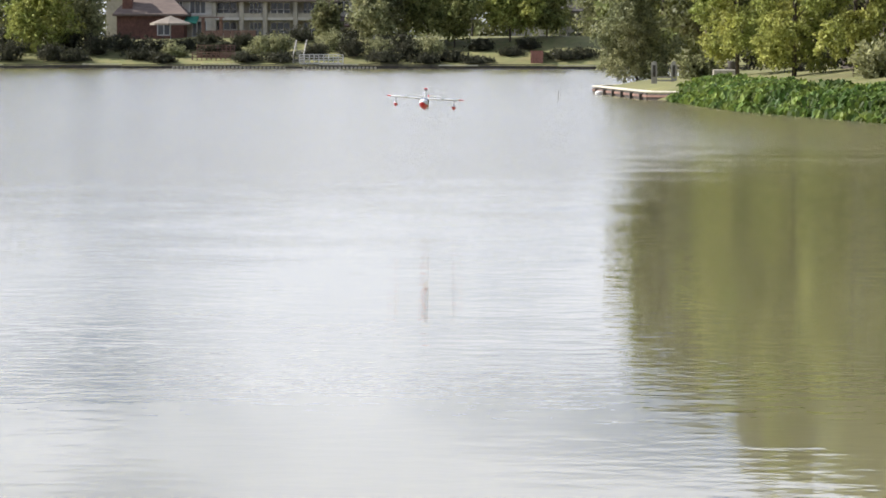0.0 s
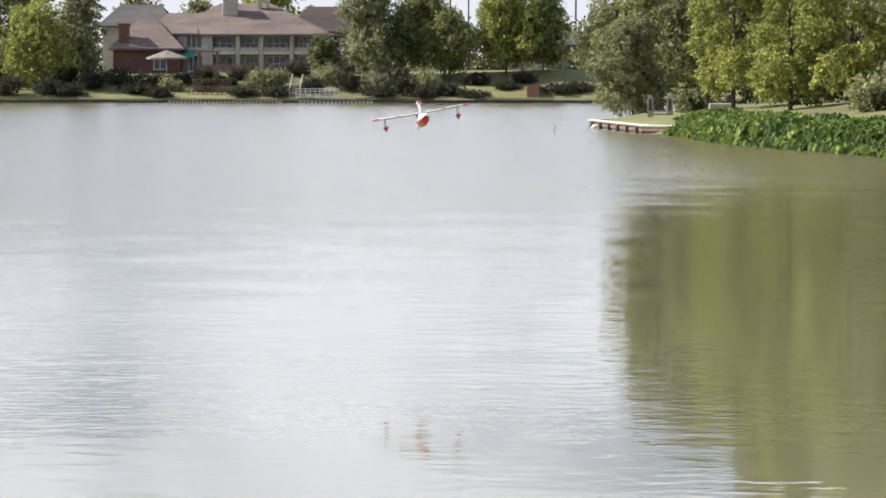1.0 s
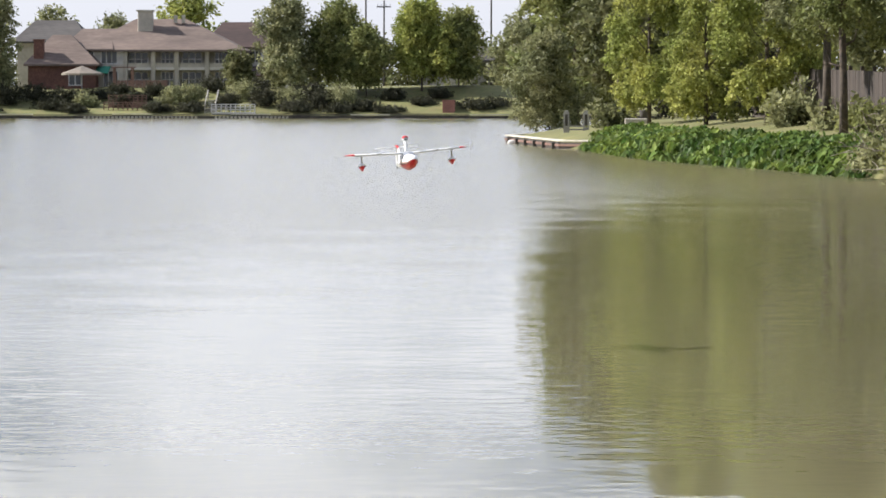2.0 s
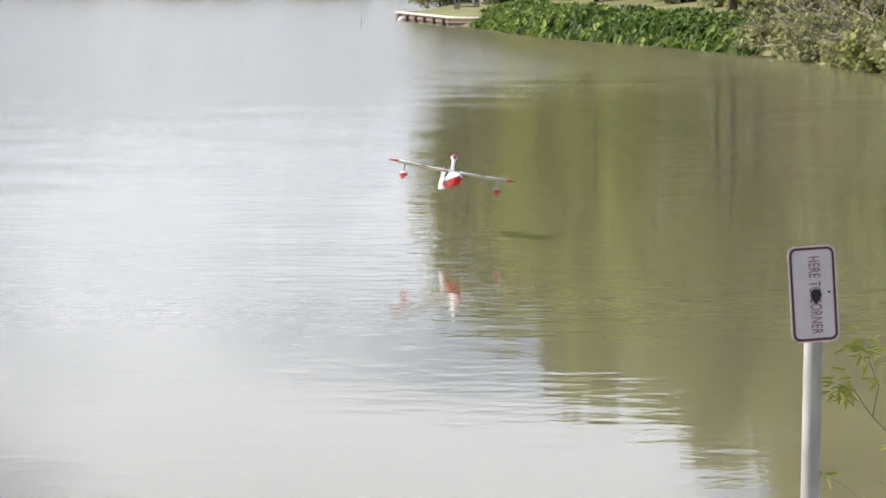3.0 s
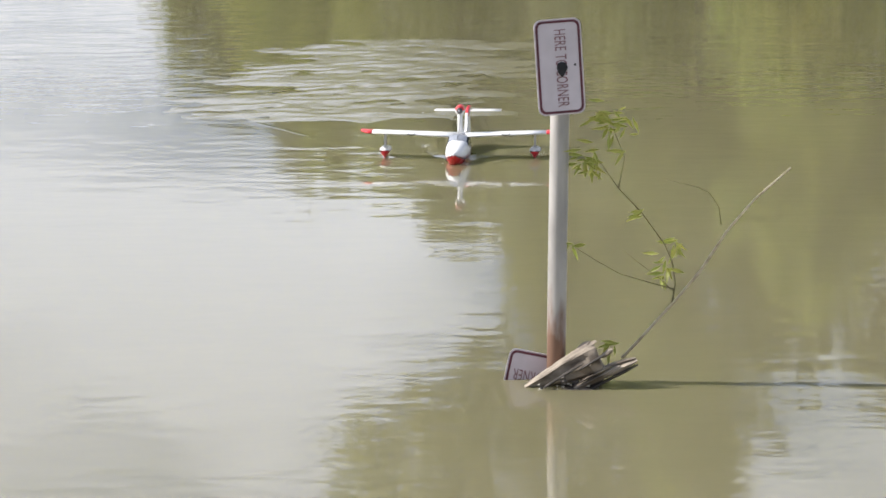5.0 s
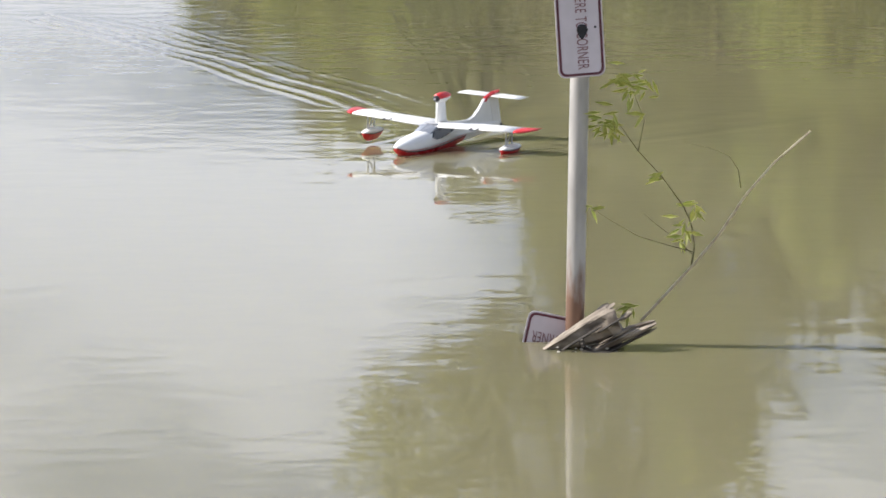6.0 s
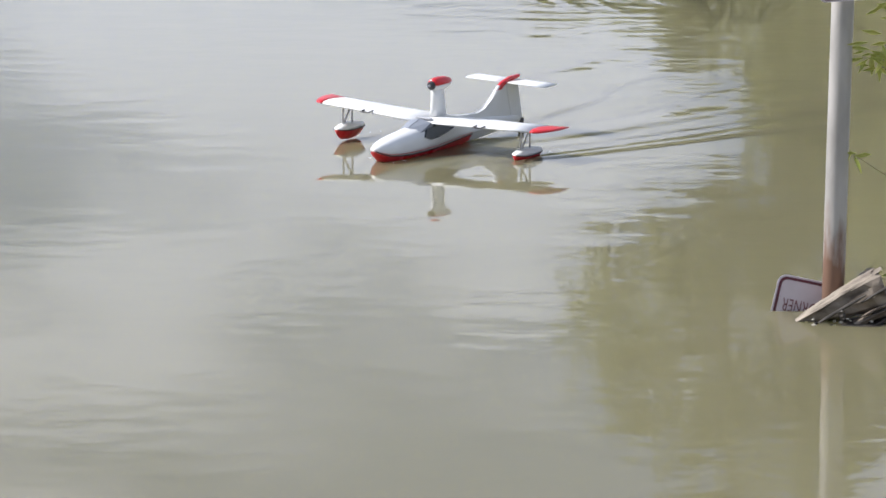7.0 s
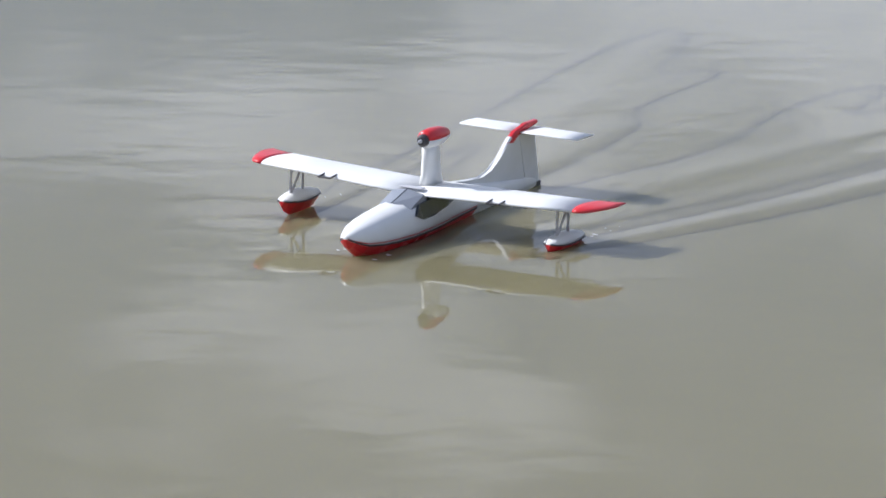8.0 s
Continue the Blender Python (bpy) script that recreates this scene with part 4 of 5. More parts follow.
def build_taro():
    """Dense waterside bed of broad heart-shaped leaves."""
    rng = np.random.default_rng(21)
    run = [(3.3, 145.5), (5.0, 122.5), (8.1, 104), (9.35, 94)]
    lens = [math.hypot(b[0] - a[0], b[1] - a[1]) for a, b in zip(run, run[1:])]
    total = sum(lens)
    verts, faces, near = [], [], []
    for k in range(8000):
        s = rng.random() * total
        x, y, ang = along(run, s)
        across = rng.uniform(-0.45, 1.9)
        a = math.radians(ang)
        lump = 0.75 + 0.3 * math.sin(s * 0.9) + 0.22 * math.sin(s * 2.3 + 1.0)
        cx, cy = x + across * 0.93, y + across * 0.3
        hh = (0.10 + 0.36 * math.sqrt(max(min((across + 0.5) / 1.1, 1), 0.02))) * (0.7 + 0.4 * lump)
        cz = max(height_at_fast(across) + hh * rng.uniform(0.25, 1.0), 0.08)
        ln = rng.uniform(0.2, 0.36)
        w = ln * rng.uniform(0.36, 0.46)
        yaw = rng.uniform(0, 2 * math.pi)
        tilt = rng.uniform(0.35, 1.25)
        f = Vector((math.cos(yaw) * math.cos(tilt), math.sin(yaw) * math.cos(tilt) - 0.25, -math.sin(tilt))).normalized()
        r = f.cross(Vector((0, 0, 1))).normalized()
        u = r.cross(f)
        c = Vector((cx, cy, cz))
        i = len(verts)
        verts += [tuple(c), tuple(c - f * ln * 0.22 + r * w * 0.7 + u * 0.03), tuple(c + f * ln * 0.15 + r * w + u * 0.04), tuple(c + f * ln), tuple(c + f * ln * 0.15 - r * w + u * 0.04), tuple(c - f * ln * 0.22 - r * w * 0.7 + u * 0.03)]
        faces += [(i, i + 1, i + 2), (i, i + 2, i + 3), (i, i + 3, i + 4), (i, i + 4, i + 5)]
    ob = raw("taro_bed", verts, faces, TARO)
    tagged(ob, "dense bed of glossy green taro leaves along the waterline", "waterside plants", kind="stuff")


def height_at_fast(across):
    return 0.0 if across < 0 else 0.28 + 0.17 * across


build_taro()

# trees of the right-hand bank: x, y, height, crown radius, leaf, label, leaves, leaf size, base
random.seed(4)
SMALL_TREE = "small spreading tree with light green leaves at the lake edge"
tree(2.15, 184, 5.6, 2.35, LEAF_GREY, SMALL_TREE, 11, 13000, 0.12, 0.16)
tree(3.9, 206, 18.0, 3.5, LEAF_GREEN, "tall mid-green broadleaf tree behind the dock lawn", 12, 14000, 0.28, 0.12)
tree(5.9, 192, 17.0, 3.4, LEAF_DARK, "tall dark green broadleaf tree behind the dock lawn", 13, 14000, 0.26, 0.14)
tree(8.8, 176, 19.0, 4.2, LEAF_DARK, "tall dark broadleaf tree in deep shade", 14, 14000, 0.26, 0.1)
tree(5.9, 152, 12.5, 2.6, LEAF_YELLOW, "yellow-green drooping tree by the taro bed", 15, 24000, 0.125, 0.07, droop=0.9, trunk=0.075)
tree(7.7, 142, 14.5, 2.8, LEAF_YELLOW, "yellow-green drooping tree by the taro bed", 16, 26000, 0.125, 0.05, droop=0.9, trunk=0.075)
tree(9.4, 133, 14.0, 2.7, LEAF_YELLOW, "yellow-green drooping tree by the fence", 17, 26000, 0.125, 0.06, droop=0.9, trunk=0.075)
tree(10.6, 122, 14.0, 2.6, LEAF_GREY, "grey-green broadleaf tree with bare lower stems", 18, 22000, 0.12, 0.26)
tree(10.3, 112.5, 12.5, 2.3, LEAF_GREEN, "slender tree with a leaning trunk over the bank", 19, 18000, 0.115, 0.26, lean=(-0.4, -0.6))
tree(12.6, 108, 14.5, 3.0, LEAF_DARK, "dark broadleaf tree behind the board fence", 20, 18000, 0.14, 0.12)
tree(12.8, 97, 21.0, 4.4, LEAF_GREEN, "very tall spreading tree with a crown reaching over the water", 22, 26000, 0.18, 0.42, trunk=0.17,
     more=((-5.2, 0, 16.6, 2.2, 2.2, 1.4), (-3.8, -1, 14.9, 1.9, 2.0, 1.1), (-4.2, 0, 18.6, 2.4, 2.2, 1.5), (-2.2, 0, 13.6, 1.5, 1.6, 0.9), (-2.2, 0, 20.2, 2.6, 2.2, 1.4)))
tree(12.2, 92, 9.5, 2.5, LEAF_GREY, "silvery small tree leaning over dead brush", 23, 12000, 0.14, 0.2, lean=(-0.5, -0.5))
tree(12.9, 82, 17.0, 3.6, LEAF_GREEN, "broadleaf tree at the water's edge", 24, 22000, 0.14, 0.12)
tree(13.6, 72, 9.0, 2.4, LEAF_YELLOW, "low bright green tree at the water's edge", 25, 12000, 0.14, 0.12)
tree(15.5, 60, 9.0, 2.8, LEAF_GREEN, "low broadleaf tree at the water's edge", 26, 9000, 0.16, 0.12)
tree(16.5, 118, 15.0, 4.0, LEAF_DARK, "dark tree in the row behind the fence", 27, 9000, 0.26, 0.05)
tree(17.5, 138, 17.0, 4.2, LEAF_DARK, "dark tree in the row behind the fence", 28, 9000, 0.26, 0.05)
tree(16.5, 158, 17.0, 4.4, LEAF_DARK, "dark tree in the row behind the fence", 29, 9000, 0.28, 0.05)
tree(18.0, 100, 15.0, 4.0, LEAF_DARK, "dark tree in the row behind the fence", 30, 9000, 0.26, 0.05)
tree(19.0, 84, 13.0, 4.0, LEAF_DARK, "dark tree in the row behind the fence", 31, 9000, 0.26, 0.05)
tree(14.0, 185, 18.0, 4.6, LEAF_GREEN, "broadleaf tree in the row behind the lawn", 32, 9000, 0.28, 0.05)
tree(13.0, 215, 17.0, 4.6, LEAF_DARK, "dark tree in the row behind the lawn", 33, 8000, 0.3, 0.05)
# the LEAF_SHADE ones carry the shade of the hollows between trees as colour
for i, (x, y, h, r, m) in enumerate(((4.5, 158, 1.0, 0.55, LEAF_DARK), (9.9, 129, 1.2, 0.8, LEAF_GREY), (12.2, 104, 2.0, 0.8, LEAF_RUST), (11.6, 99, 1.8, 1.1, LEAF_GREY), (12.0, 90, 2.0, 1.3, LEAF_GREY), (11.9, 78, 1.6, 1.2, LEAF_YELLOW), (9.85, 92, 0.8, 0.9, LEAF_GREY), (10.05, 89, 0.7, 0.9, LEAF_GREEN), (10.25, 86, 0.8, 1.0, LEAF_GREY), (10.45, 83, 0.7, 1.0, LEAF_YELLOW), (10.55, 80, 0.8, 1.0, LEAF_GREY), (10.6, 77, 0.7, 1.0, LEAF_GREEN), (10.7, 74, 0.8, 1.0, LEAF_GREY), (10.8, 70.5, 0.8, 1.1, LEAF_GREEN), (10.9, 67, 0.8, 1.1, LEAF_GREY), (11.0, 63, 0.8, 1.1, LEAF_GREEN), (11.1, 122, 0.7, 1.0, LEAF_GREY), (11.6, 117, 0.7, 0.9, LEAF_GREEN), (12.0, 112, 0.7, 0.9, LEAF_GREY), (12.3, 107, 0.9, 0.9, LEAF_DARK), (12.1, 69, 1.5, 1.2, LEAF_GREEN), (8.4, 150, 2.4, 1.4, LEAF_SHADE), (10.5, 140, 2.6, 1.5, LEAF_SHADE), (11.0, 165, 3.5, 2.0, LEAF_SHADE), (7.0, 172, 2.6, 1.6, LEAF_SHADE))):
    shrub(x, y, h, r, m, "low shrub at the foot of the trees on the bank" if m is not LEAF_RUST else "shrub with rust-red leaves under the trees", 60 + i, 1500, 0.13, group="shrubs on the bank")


def build_fence():
    ob = thing("board_fence", 12.4, 128, height_at(12.4, 128) - 0.1, "weathered grey-brown upright board fence behind the trees", "fence")
    run = [(9.8, 146), (11.7, 126), (12.6, 112), (13.6, 97), (14.5, 80)]
    z0 = ob.matrix_basis.translation.z
    me = None
    s = 0.0
    total = sum(math.hypot(b[0] - a[0], b[1] - a[1]) for a, b in zip(run, run[1:]))
    rng = random.Random(9)
    bm = bmesh.new()
    box(bm, -0.11, 0.11, -0.012, 0.012, 0, 1.85)
    me = bpy.data.meshes.new("board")
    bm.to_mesh(me)
    bm.free()
    me.materials.append(GREYWOOD)
    while s < total:
        x, y, a = along(run, s)
        b = new("board", me)
        b.parent = ob
        b.matrix_basis = pose(x - 12.4, y - 128, height_at(x, y) - 0.05 - z0, 0, rng.uniform(-1.2, 1.2), a)
        s += 0.25
    for k in range(int(total / 2.5)):
        x, y, a = along(run, k * 2.5)
        part("post", boxed(-0.06, 0.06, 0.02, 0.14, -0.3, 1.95, pose(x - 12.4, y - 128, height_at(x, y) - z0, 0, 0, a)), GREYWOOD, ob)


def build_brush(x, y, seed, n, spread, h):
    ob = thing("dead_brush", x, y, height_at(x, y) - 0.05, "tangle of bare grey dead branches leaning over the water", "brush", "dead brush on the bank")
    rng = random.Random(seed)
    for k in range(n):
        bm = bmesh.new()
        p = Vector((rng.uniform(-0.5, 0.5) * spread, rng.uniform(-1, 1) * spread, 0))
        d = Vector((rng.uniform(-1.2, 0.3), rng.uniform(-0.8, 0.8), rng.uniform(0.15, 1.0))).normalized()
        pts, rad = [p.copy()], [0.03]
        ln = rng.uniform(0.7, 1.3) * h
        for j in range(5):
            d = (d + Vector((rng.uniform(-0.25, 0.25), rng.uniform(-0.25, 0.25), rng.uniform(-0.28, 0.12)))).normalized()
            p = p + d * ln / 5
            p.z = max(p.z, 0.0)
            pts.append(p.copy())
            rad.append(0.028 * (1 - (j + 1) / 5.5))
        tube(bm, pts, rad, 5)
        for j in (2, 3, 4):
            q = pts[j] + Vector((rng.uniform(-0.5, 0.5), rng.uniform(-0.5, 0.5), rng.uniform(-0.1, 0.4))) * h * 0.35
            tube(bm, [pts[j], pts[j].lerp(q, 0.5) + Vector((0, 0, 0.03)), q], [0.012, 0.009, 0.004], 4)
        part("branch", bm, DEADWOOD, ob)
    return ob


build_brush(10.2, 93, 5, 40, 1.4, 1.7)
build_brush(10.7, 88, 1, 40, 1.6, 2.0)
build_brush(11.3, 79, 2, 44, 2.0, 2.4)
build_brush(11.5, 71, 3, 40, 2.0, 2.0)
build_brush(11.7, 63, 4, 26, 2.0, 1.8)

# planter box by the lawn
pz = height_at(5.6, 157)
planter = thing("planter", 5.6, 157, pz - 0.02, "low ochre stone planter with a dark pot", "planter")
part("base", boxed(-0.55, 0.55, -0.25, 0.25, 0, 0.28), STUCCO, planter, bevel=0.04)
bm = bmesh.new()
tube(bm, [(0.3, 0, 0.28), (0.3, 0, 0.4), (0.3, 0, 0.6), (0.3, 0, 0.64)], [0.16, 0.2, 0.24, 0.22], 12)
part("pot", bm, BULKHEAD, planter, smooth=True)
mark = thing("marker_stake", -1.45, 150, 0, "thin grey marker stake standing out in the water", "stake")
bm = bmesh.new()
tube(bm, [(0, 0, -0.5), (0, 0, 0.2), (0.01, 0, 0.34)], [0.02, 0.018, 0.014], 6)
part("stake", bm, STRUT, mark)
build_fence()

# ---------- the model flying boat ----------
HULL = [  # x, half width, keel z, chine z, shoulder z, top z
    (0.377, 0.006, 0.052, 0.056, 0.06, 0.064), (0.3627, 0.024, 0.03, 0.047, 0.062, 0.074), (0.3289, 0.04, 0.006, 0.035, 0.064, 0.084), (0.2783, 0.051, -0.014, 0.029, 0.066, 0.093), (0.2193, 0.058, -0.022, 0.026, 0.068, 0.1),
    (0.1518, 0.062, -0.026, 0.025, 0.072, 0.106), (0.0675, 0.062, -0.026, 0.026, 0.076, 0.112), (0.0, 0.059, -0.025, 0.028, 0.078, 0.113), (-0.097, 0.051, -0.016, 0.032, 0.076, 0.11), (-0.194, 0.038, -0.004, 0.032, 0.062, 0.092),
    (-0.291, 0.027, 0.0, 0.027, 0.052, 0.078), (-0.388, 0.019, 0.004, 0.024, 0.046, 0.066), (-0.485, 0.012, 0.01, 0.024, 0.042, 0.057), (-0.5577, 0.007, 0.016, 0.026, 0.036, 0.048)]


def airfoil(chord, thick, n=9):
    """Closed section outline in (x, z), leading edge at x = 0.3 chord ahead of the origin."""
    up, lo = [], []
    for i in range(n):
        s = 0.5 - 0.5 * math.cos(math.pi * i / (n - 1))
        t = 5 * thick * chord * (0.2969 * math.sqrt(s) - 0.126 * s - 0.3516 * s ** 2 + 0.2843 * s ** 3 - 0.1015 * s ** 4)
        up.append((chord * (0.45 - s), t * 1.15))
        lo.append((chord * (0.45 - s), -t * 0.7))
    return up + lo[-2:0:-1]


def wing_panel(y0, y1, z0, z1, c0, c1, thick=0.12, steps=3, round_tip=0.0):
    bm = bmesh.new()
    rings = []
    for k in range(steps + 1):
        s = k / steps
        y, z, c = y0 + (y1 - y0) * s, z0 + (z1 - z0) * s, c0 + (c1 - c0) * s
        sweep = 0.0
        if round_tip and s > 0.3:
            u = (s - 0.3) / 0.7
            full = c
            c *= 1 - 0.52 * u * u
            sweep = 0.55 * (c - full) - round_tip * u
        rings.append([(x + sweep, y, z + zz * (1 if not round_tip else 1.1 - 0.4 * s)) for x, zz in airfoil(c, thick)])
    loft(bm, rings)
    return bm


def build_plane():
    ob = thing("model_flying_boat", 0, 0, 0, "white and red radio-controlled model flying boat with tip floats", "model aircraft")
    bottom, top = bmesh.new(), bmesh.new()
    rb, rt = [], []
    for x, w, k, c, s, t in HULL:
        w *= 0.9
        rb.append([(x, 0, k), (x, w * 0.55, k + (c - k) * 0.34), (x, w * 0.96, c - 0.002), (x, w * 0.97, c), (x, -w * 0.97, c), (x, -w * 0.96, c - 0.002), (x, -w * 0.55, k + (c - k) * 0.34)])
        ring = [(x, w, c), (x, w * 1.02, c + (s - c) * 0.5), (x, w * 0.97, s), (x, w * 0.78, s + (t - s) * 0.62), (x, w * 0.42, t - (t - s) * 0.1), (x, 0, t)]
        rt.append(ring + [(a, -b, d) for a, b, d in ring[-2::-1]])
    loft(bottom, rb[:10])
    loft(top, rt)
    part("hull_bottom", bottom, RED, ob, "glossy red planing hull bottom")
    boom = bmesh.new()
    loft(boom, rb[9:])
    part("boom_bottom", boom, WHITE, ob, "white underside of the tail boom")
    part("fuselage", top, WHITE, ob, "white moulded foam fuselage", smooth=True)
    for side in (1, -1):
        for dz, tall, m, nm in ((0.0, 0.0045, DARK, "pinstripe"), (0.0085, 0.0022, RED, "pinstripe")):
            bm = bmesh.new()
            prev = None
            for x, w, k, c, s, t in HULL[:-4]:
                w *= 0.9
                zz = c + dz * min(1, w / 0.05)
                row = [bm.verts.new((x, side * (w * 1.02 + 0.0012), zz)), bm.verts.new((x, side * (w * 1.02 + 0.0016), zz + tall))]
                if prev:
                    bm.faces.new((prev[0], row[0], row[1], prev[1]))
                prev = row
            part(nm, bm, m, ob)
        # side windows, dark
        bm = bmesh.new()
        win = [(0.142, 0.076), (0.118, 0.100), (0.04, 0.106), (-0.06, 0.102), (-0.075, 0.088), (-0.01, 0.073), (0.06, 0.064), (0.11, 0.063)]
        vs = []
        for x, z in win:
            u = (z - 0.062) / 0.044
            y = 0.0585 - 0.011 * max(u, 0) ** 2 - (0.005 if x < 0 else 0)
            vs.append(bm.verts.new((x, side * y, z)))
        bm.faces.new(vs)
        ext = bmesh.ops.extrude_face_region(bm, geom=bm.faces[:])
        for e in ext["geom"]:
            if isinstance(e, bmesh.types.BMVert):
                e.co.y -= side * 0.012
        part("side_window", bm, CANOPY, ob, "smoked side window")
    # windscreen: two tilted panes in front of the wing
    for side in (1, -1):
        bm = bmesh.new()
        q = [(0.166, side * 0.002, 0.1065), (0.150, side * 0.044, 0.094), (0.088, side * 0.044, 0.119), (0.092, side * 0.002, 0.128)]
        vs = [bm.verts.new(p) for p in q]
        lo = [bm.verts.new((p[0] - 0.02, p[1], p[2] - 0.02)) for p in q]
        bm.faces.new(vs)
        bm.faces.new(lo[::-1])
        for i in range(4):
            bm.faces.new((vs[i], vs[(i + 1) % 4], lo[(i + 1) % 4], lo[i]))
        part("windscreen", bm, CANOPY_LIGHT, ob, "grey windscreen pane")
    # wing, two panels with red tips
    for side in (1, -1):
        part("wing", wing_panel(0, side * 0.435, 0.112, 0.1275, 0.182, 0.150, 0.11, 4), WHITE, ob, "white foam wing panel", smooth=True)
        part("wing_tip", wing_panel(side * 0.4345, side * 0.5, 0.1277, 0.130, 0.1505, 0.146, 0.11, 5, 0.012), RED, ob, "red wing tip", smooth=True)
        # aileron hinge line
        part("aileron", boxed(-0.0785, -0.0765, side * 0.17 if side > 0 else side * 0.42, side * 0.42 if side > 0 else side * 0.17, 0.118, 0.1212), STRUT, ob)
        # small wire bracket at the leading edge
        bm = bmesh.new()
        y0 = side * 0.235
        tube(bm, [(0.062, y0 - 0.017, 0.126), (0.092, y0 - 0.017, 0.123), (0.092, y0 + 0.017, 0.124), (0.062, y0 + 0.017, 0.127)], [0.0026] * 4, 6)
        part("bracket", bm, DARK, ob, "small dark wire bracket")
        # float, its stripe and N strut
        yf = side * 0.374
        fb, ft = bmesh.new(), bmesh.new()
        r1, r2 = [], []
        for x, w, k, c, t in ((0.074, 0.006, 0.024, 0.038, 0.041), (0.062, 0.018, 0.010, 0.036, 0.046), (0.04, 0.024, -0.001, 0.033, 0.052), (0.0, 0.026, -0.006, 0.031, 0.055), (-0.045, 0.025, -0.004, 0.032, 0.052), (-0.076, 0.020, 0.004, 0.035, 0.047)):
            x -= 0.01
            r1.append([(x, yf, k), (x, yf + w, c), (x, yf - w, c)])
            r2.append([(x, yf + w, c), (x, yf + w * 0.98, c + (t - c) * 0.55), (x, yf + w * 0.55, t), (x, yf - w * 0.55, t), (x, yf - w * 0.98, c + (t - c) * 0.55), (x, yf - w, c)])
        loft(fb, r1)
        loft(ft, r2)
        fl = part("tip_float", ft, WHITE, ob, "white and red stabilising float under the wing", smooth=True)
        part("float_bottom", fb, RED, fl, "red float bottom")
        bm = bmesh.new()
        for s2 in (1, -1):
            pts = [(x - 0.01, yf + s2 * (w + 0.001), c + 0.001) for x, w, c in ((0.074, 0.006, 0.038), (0.062, 0.018, 0.036), (0.04, 0.024, 0.033), (0.0, 0.026, 0.031), (-0.045, 0.025, 0.032), (-0.076, 0.020, 0.035))]
            tube(bm, pts, [0.0022] * 6, 5)
        part("stripe", bm, DARK, fl)
        bm = bmesh.new()
        za, zb = 0.048, 0.122
        for a, b in (((0.022, za), (0.022, zb)), ((-0.034, za), (-0.034, zb)), ((0.022, za), (-0.034, zb))):
            tube(bm, [(a[0], yf, a[1]), (b[0], yf, b[1])], [0.0035, 0.0035], 6)
        part("strut", bm, STRUT, ob, "grey N-shaped float strut")
    part("centre_bracket", boxed(0.055, 0.077, -0.03, 0.03, 0.1255, 0.129), STRUT, ob, bevel=0.001)
    # engine pylon and pod
    bm = bmesh.new()
    rings = []
    for z, x0, c, th in ((0.115, -0.030, 0.104, 0.030), (0.15, -0.027, 0.086, 0.026), (0.19, -0.025, 0.078, 0.025), (0.222, -0.024, 0.076, 0.027)):
        rings.append([(x0 + 0.1 * c - x * c * 0.0 + c * (0.45 - s) * 1.0, th * w, z) for x, s, w in [(0, 0.0, 0.0), (0, 0.12, 0.42), (0, 0.4, 0.5), (0, 1.0, 0.04), (0, 1.0, -0.04), (0, 0.4, -0.5), (0, 0.12, -0.42)]])
    loft(bm, rings)
    part("pylon", bm, WHITE, ob, "white engine pylon", smooth=True)
    up, lo = bmesh.new(), bmesh.new()
    r1, r2 = [], []
    for x, r in ((0.020, 0.0185), (0.012, 0.0225), (-0.018, 0.0245), (-0.053, 0.0225), (-0.083, 0.015), (-0.100, 0.005)):
        r1.append([(x, r * math.cos(a), 0.236 + r * math.sin(a)) for a in (math.pi * k / 8 for k in range(9))])
        r2.append([(x, r * math.cos(a), 0.236 + r * math.sin(a)) for a in (math.pi + math.pi * k / 8 for k in range(9))])
    loft(up, r1)
    loft(lo, r2)
    part("engine_pod", up, RED, ob, "red engine pod cover", smooth=True)
    part("engine_cradle", lo, WHITE, ob, "white lower engine pod", smooth=True)
    bm = bmesh.new()
    tube(bm, [(0.014, 0, 0.235), (0.027, 0, 0.235), (0.034, 0, 0.235)], [0.0165, 0.0155, 0.010], 14)
    part("motor", bm, DARK, ob, "dark motor face")
    bm = bmesh.new()
    tube(bm, [(0.030, 0, 0.235), (0.042, 0, 0.235), (0.048, 0, 0.235)], [0.005, 0.004, 0.001], 10)
    part("spinner", bm, STRUT, ob)
    # fin, rudder and tailplane
    def fin_slab(pts, th, nm, m, label=""):
        bm = bmesh.new()
        a = [bm.verts.new((x, th, z)) for x, z in pts]
        b = [bm.verts.new((x, -th, z)) for x, z in pts]
        bm.faces.new(a)
        bm.faces.new(b[::-1])
        for i in range(len(pts)):
            j = (i + 1) % len(pts)
            bm.faces.new((a[i], b[i], b[j], a[j]))
        return part(nm, bm, m, ob, label, bevel=th * 0.45)
    fin_slab([(-0.07, 0.100), (-0.07, 0.113), (-0.20, 0.098), (-0.27, 0.090), (-0.315, 0.100), (-0.36, 0.128), (-0.41, 0.172), (-0.455, 0.173), (-0.495, 0.045)], 0.0075, "fin", WHITE, "white swept tail fin")
    fin_slab([(-0.457, 0.173), (-0.538, 0.173), (-0.575, 0.030), (-0.5015, 0.030)], 0.006, "rudder", WHITE, "white rudder")
    fin_slab([(-0.392, 0.157), (-0.432, 0.182), (-0.49, 0.195), (-0.555, 0.195), (-0.55, 0.185), (-0.50, 0.185), (-0.445, 0.174), (-0.424, 0.152)], 0.0085, "fin_cap", RED, "red fin cap")
    fin_slab([(-0.55, 0.029), (-0.59, 0.030), (-0.587, -0.004), (-0.56, -0.008)], 0.003, "water_rudder", DARK)
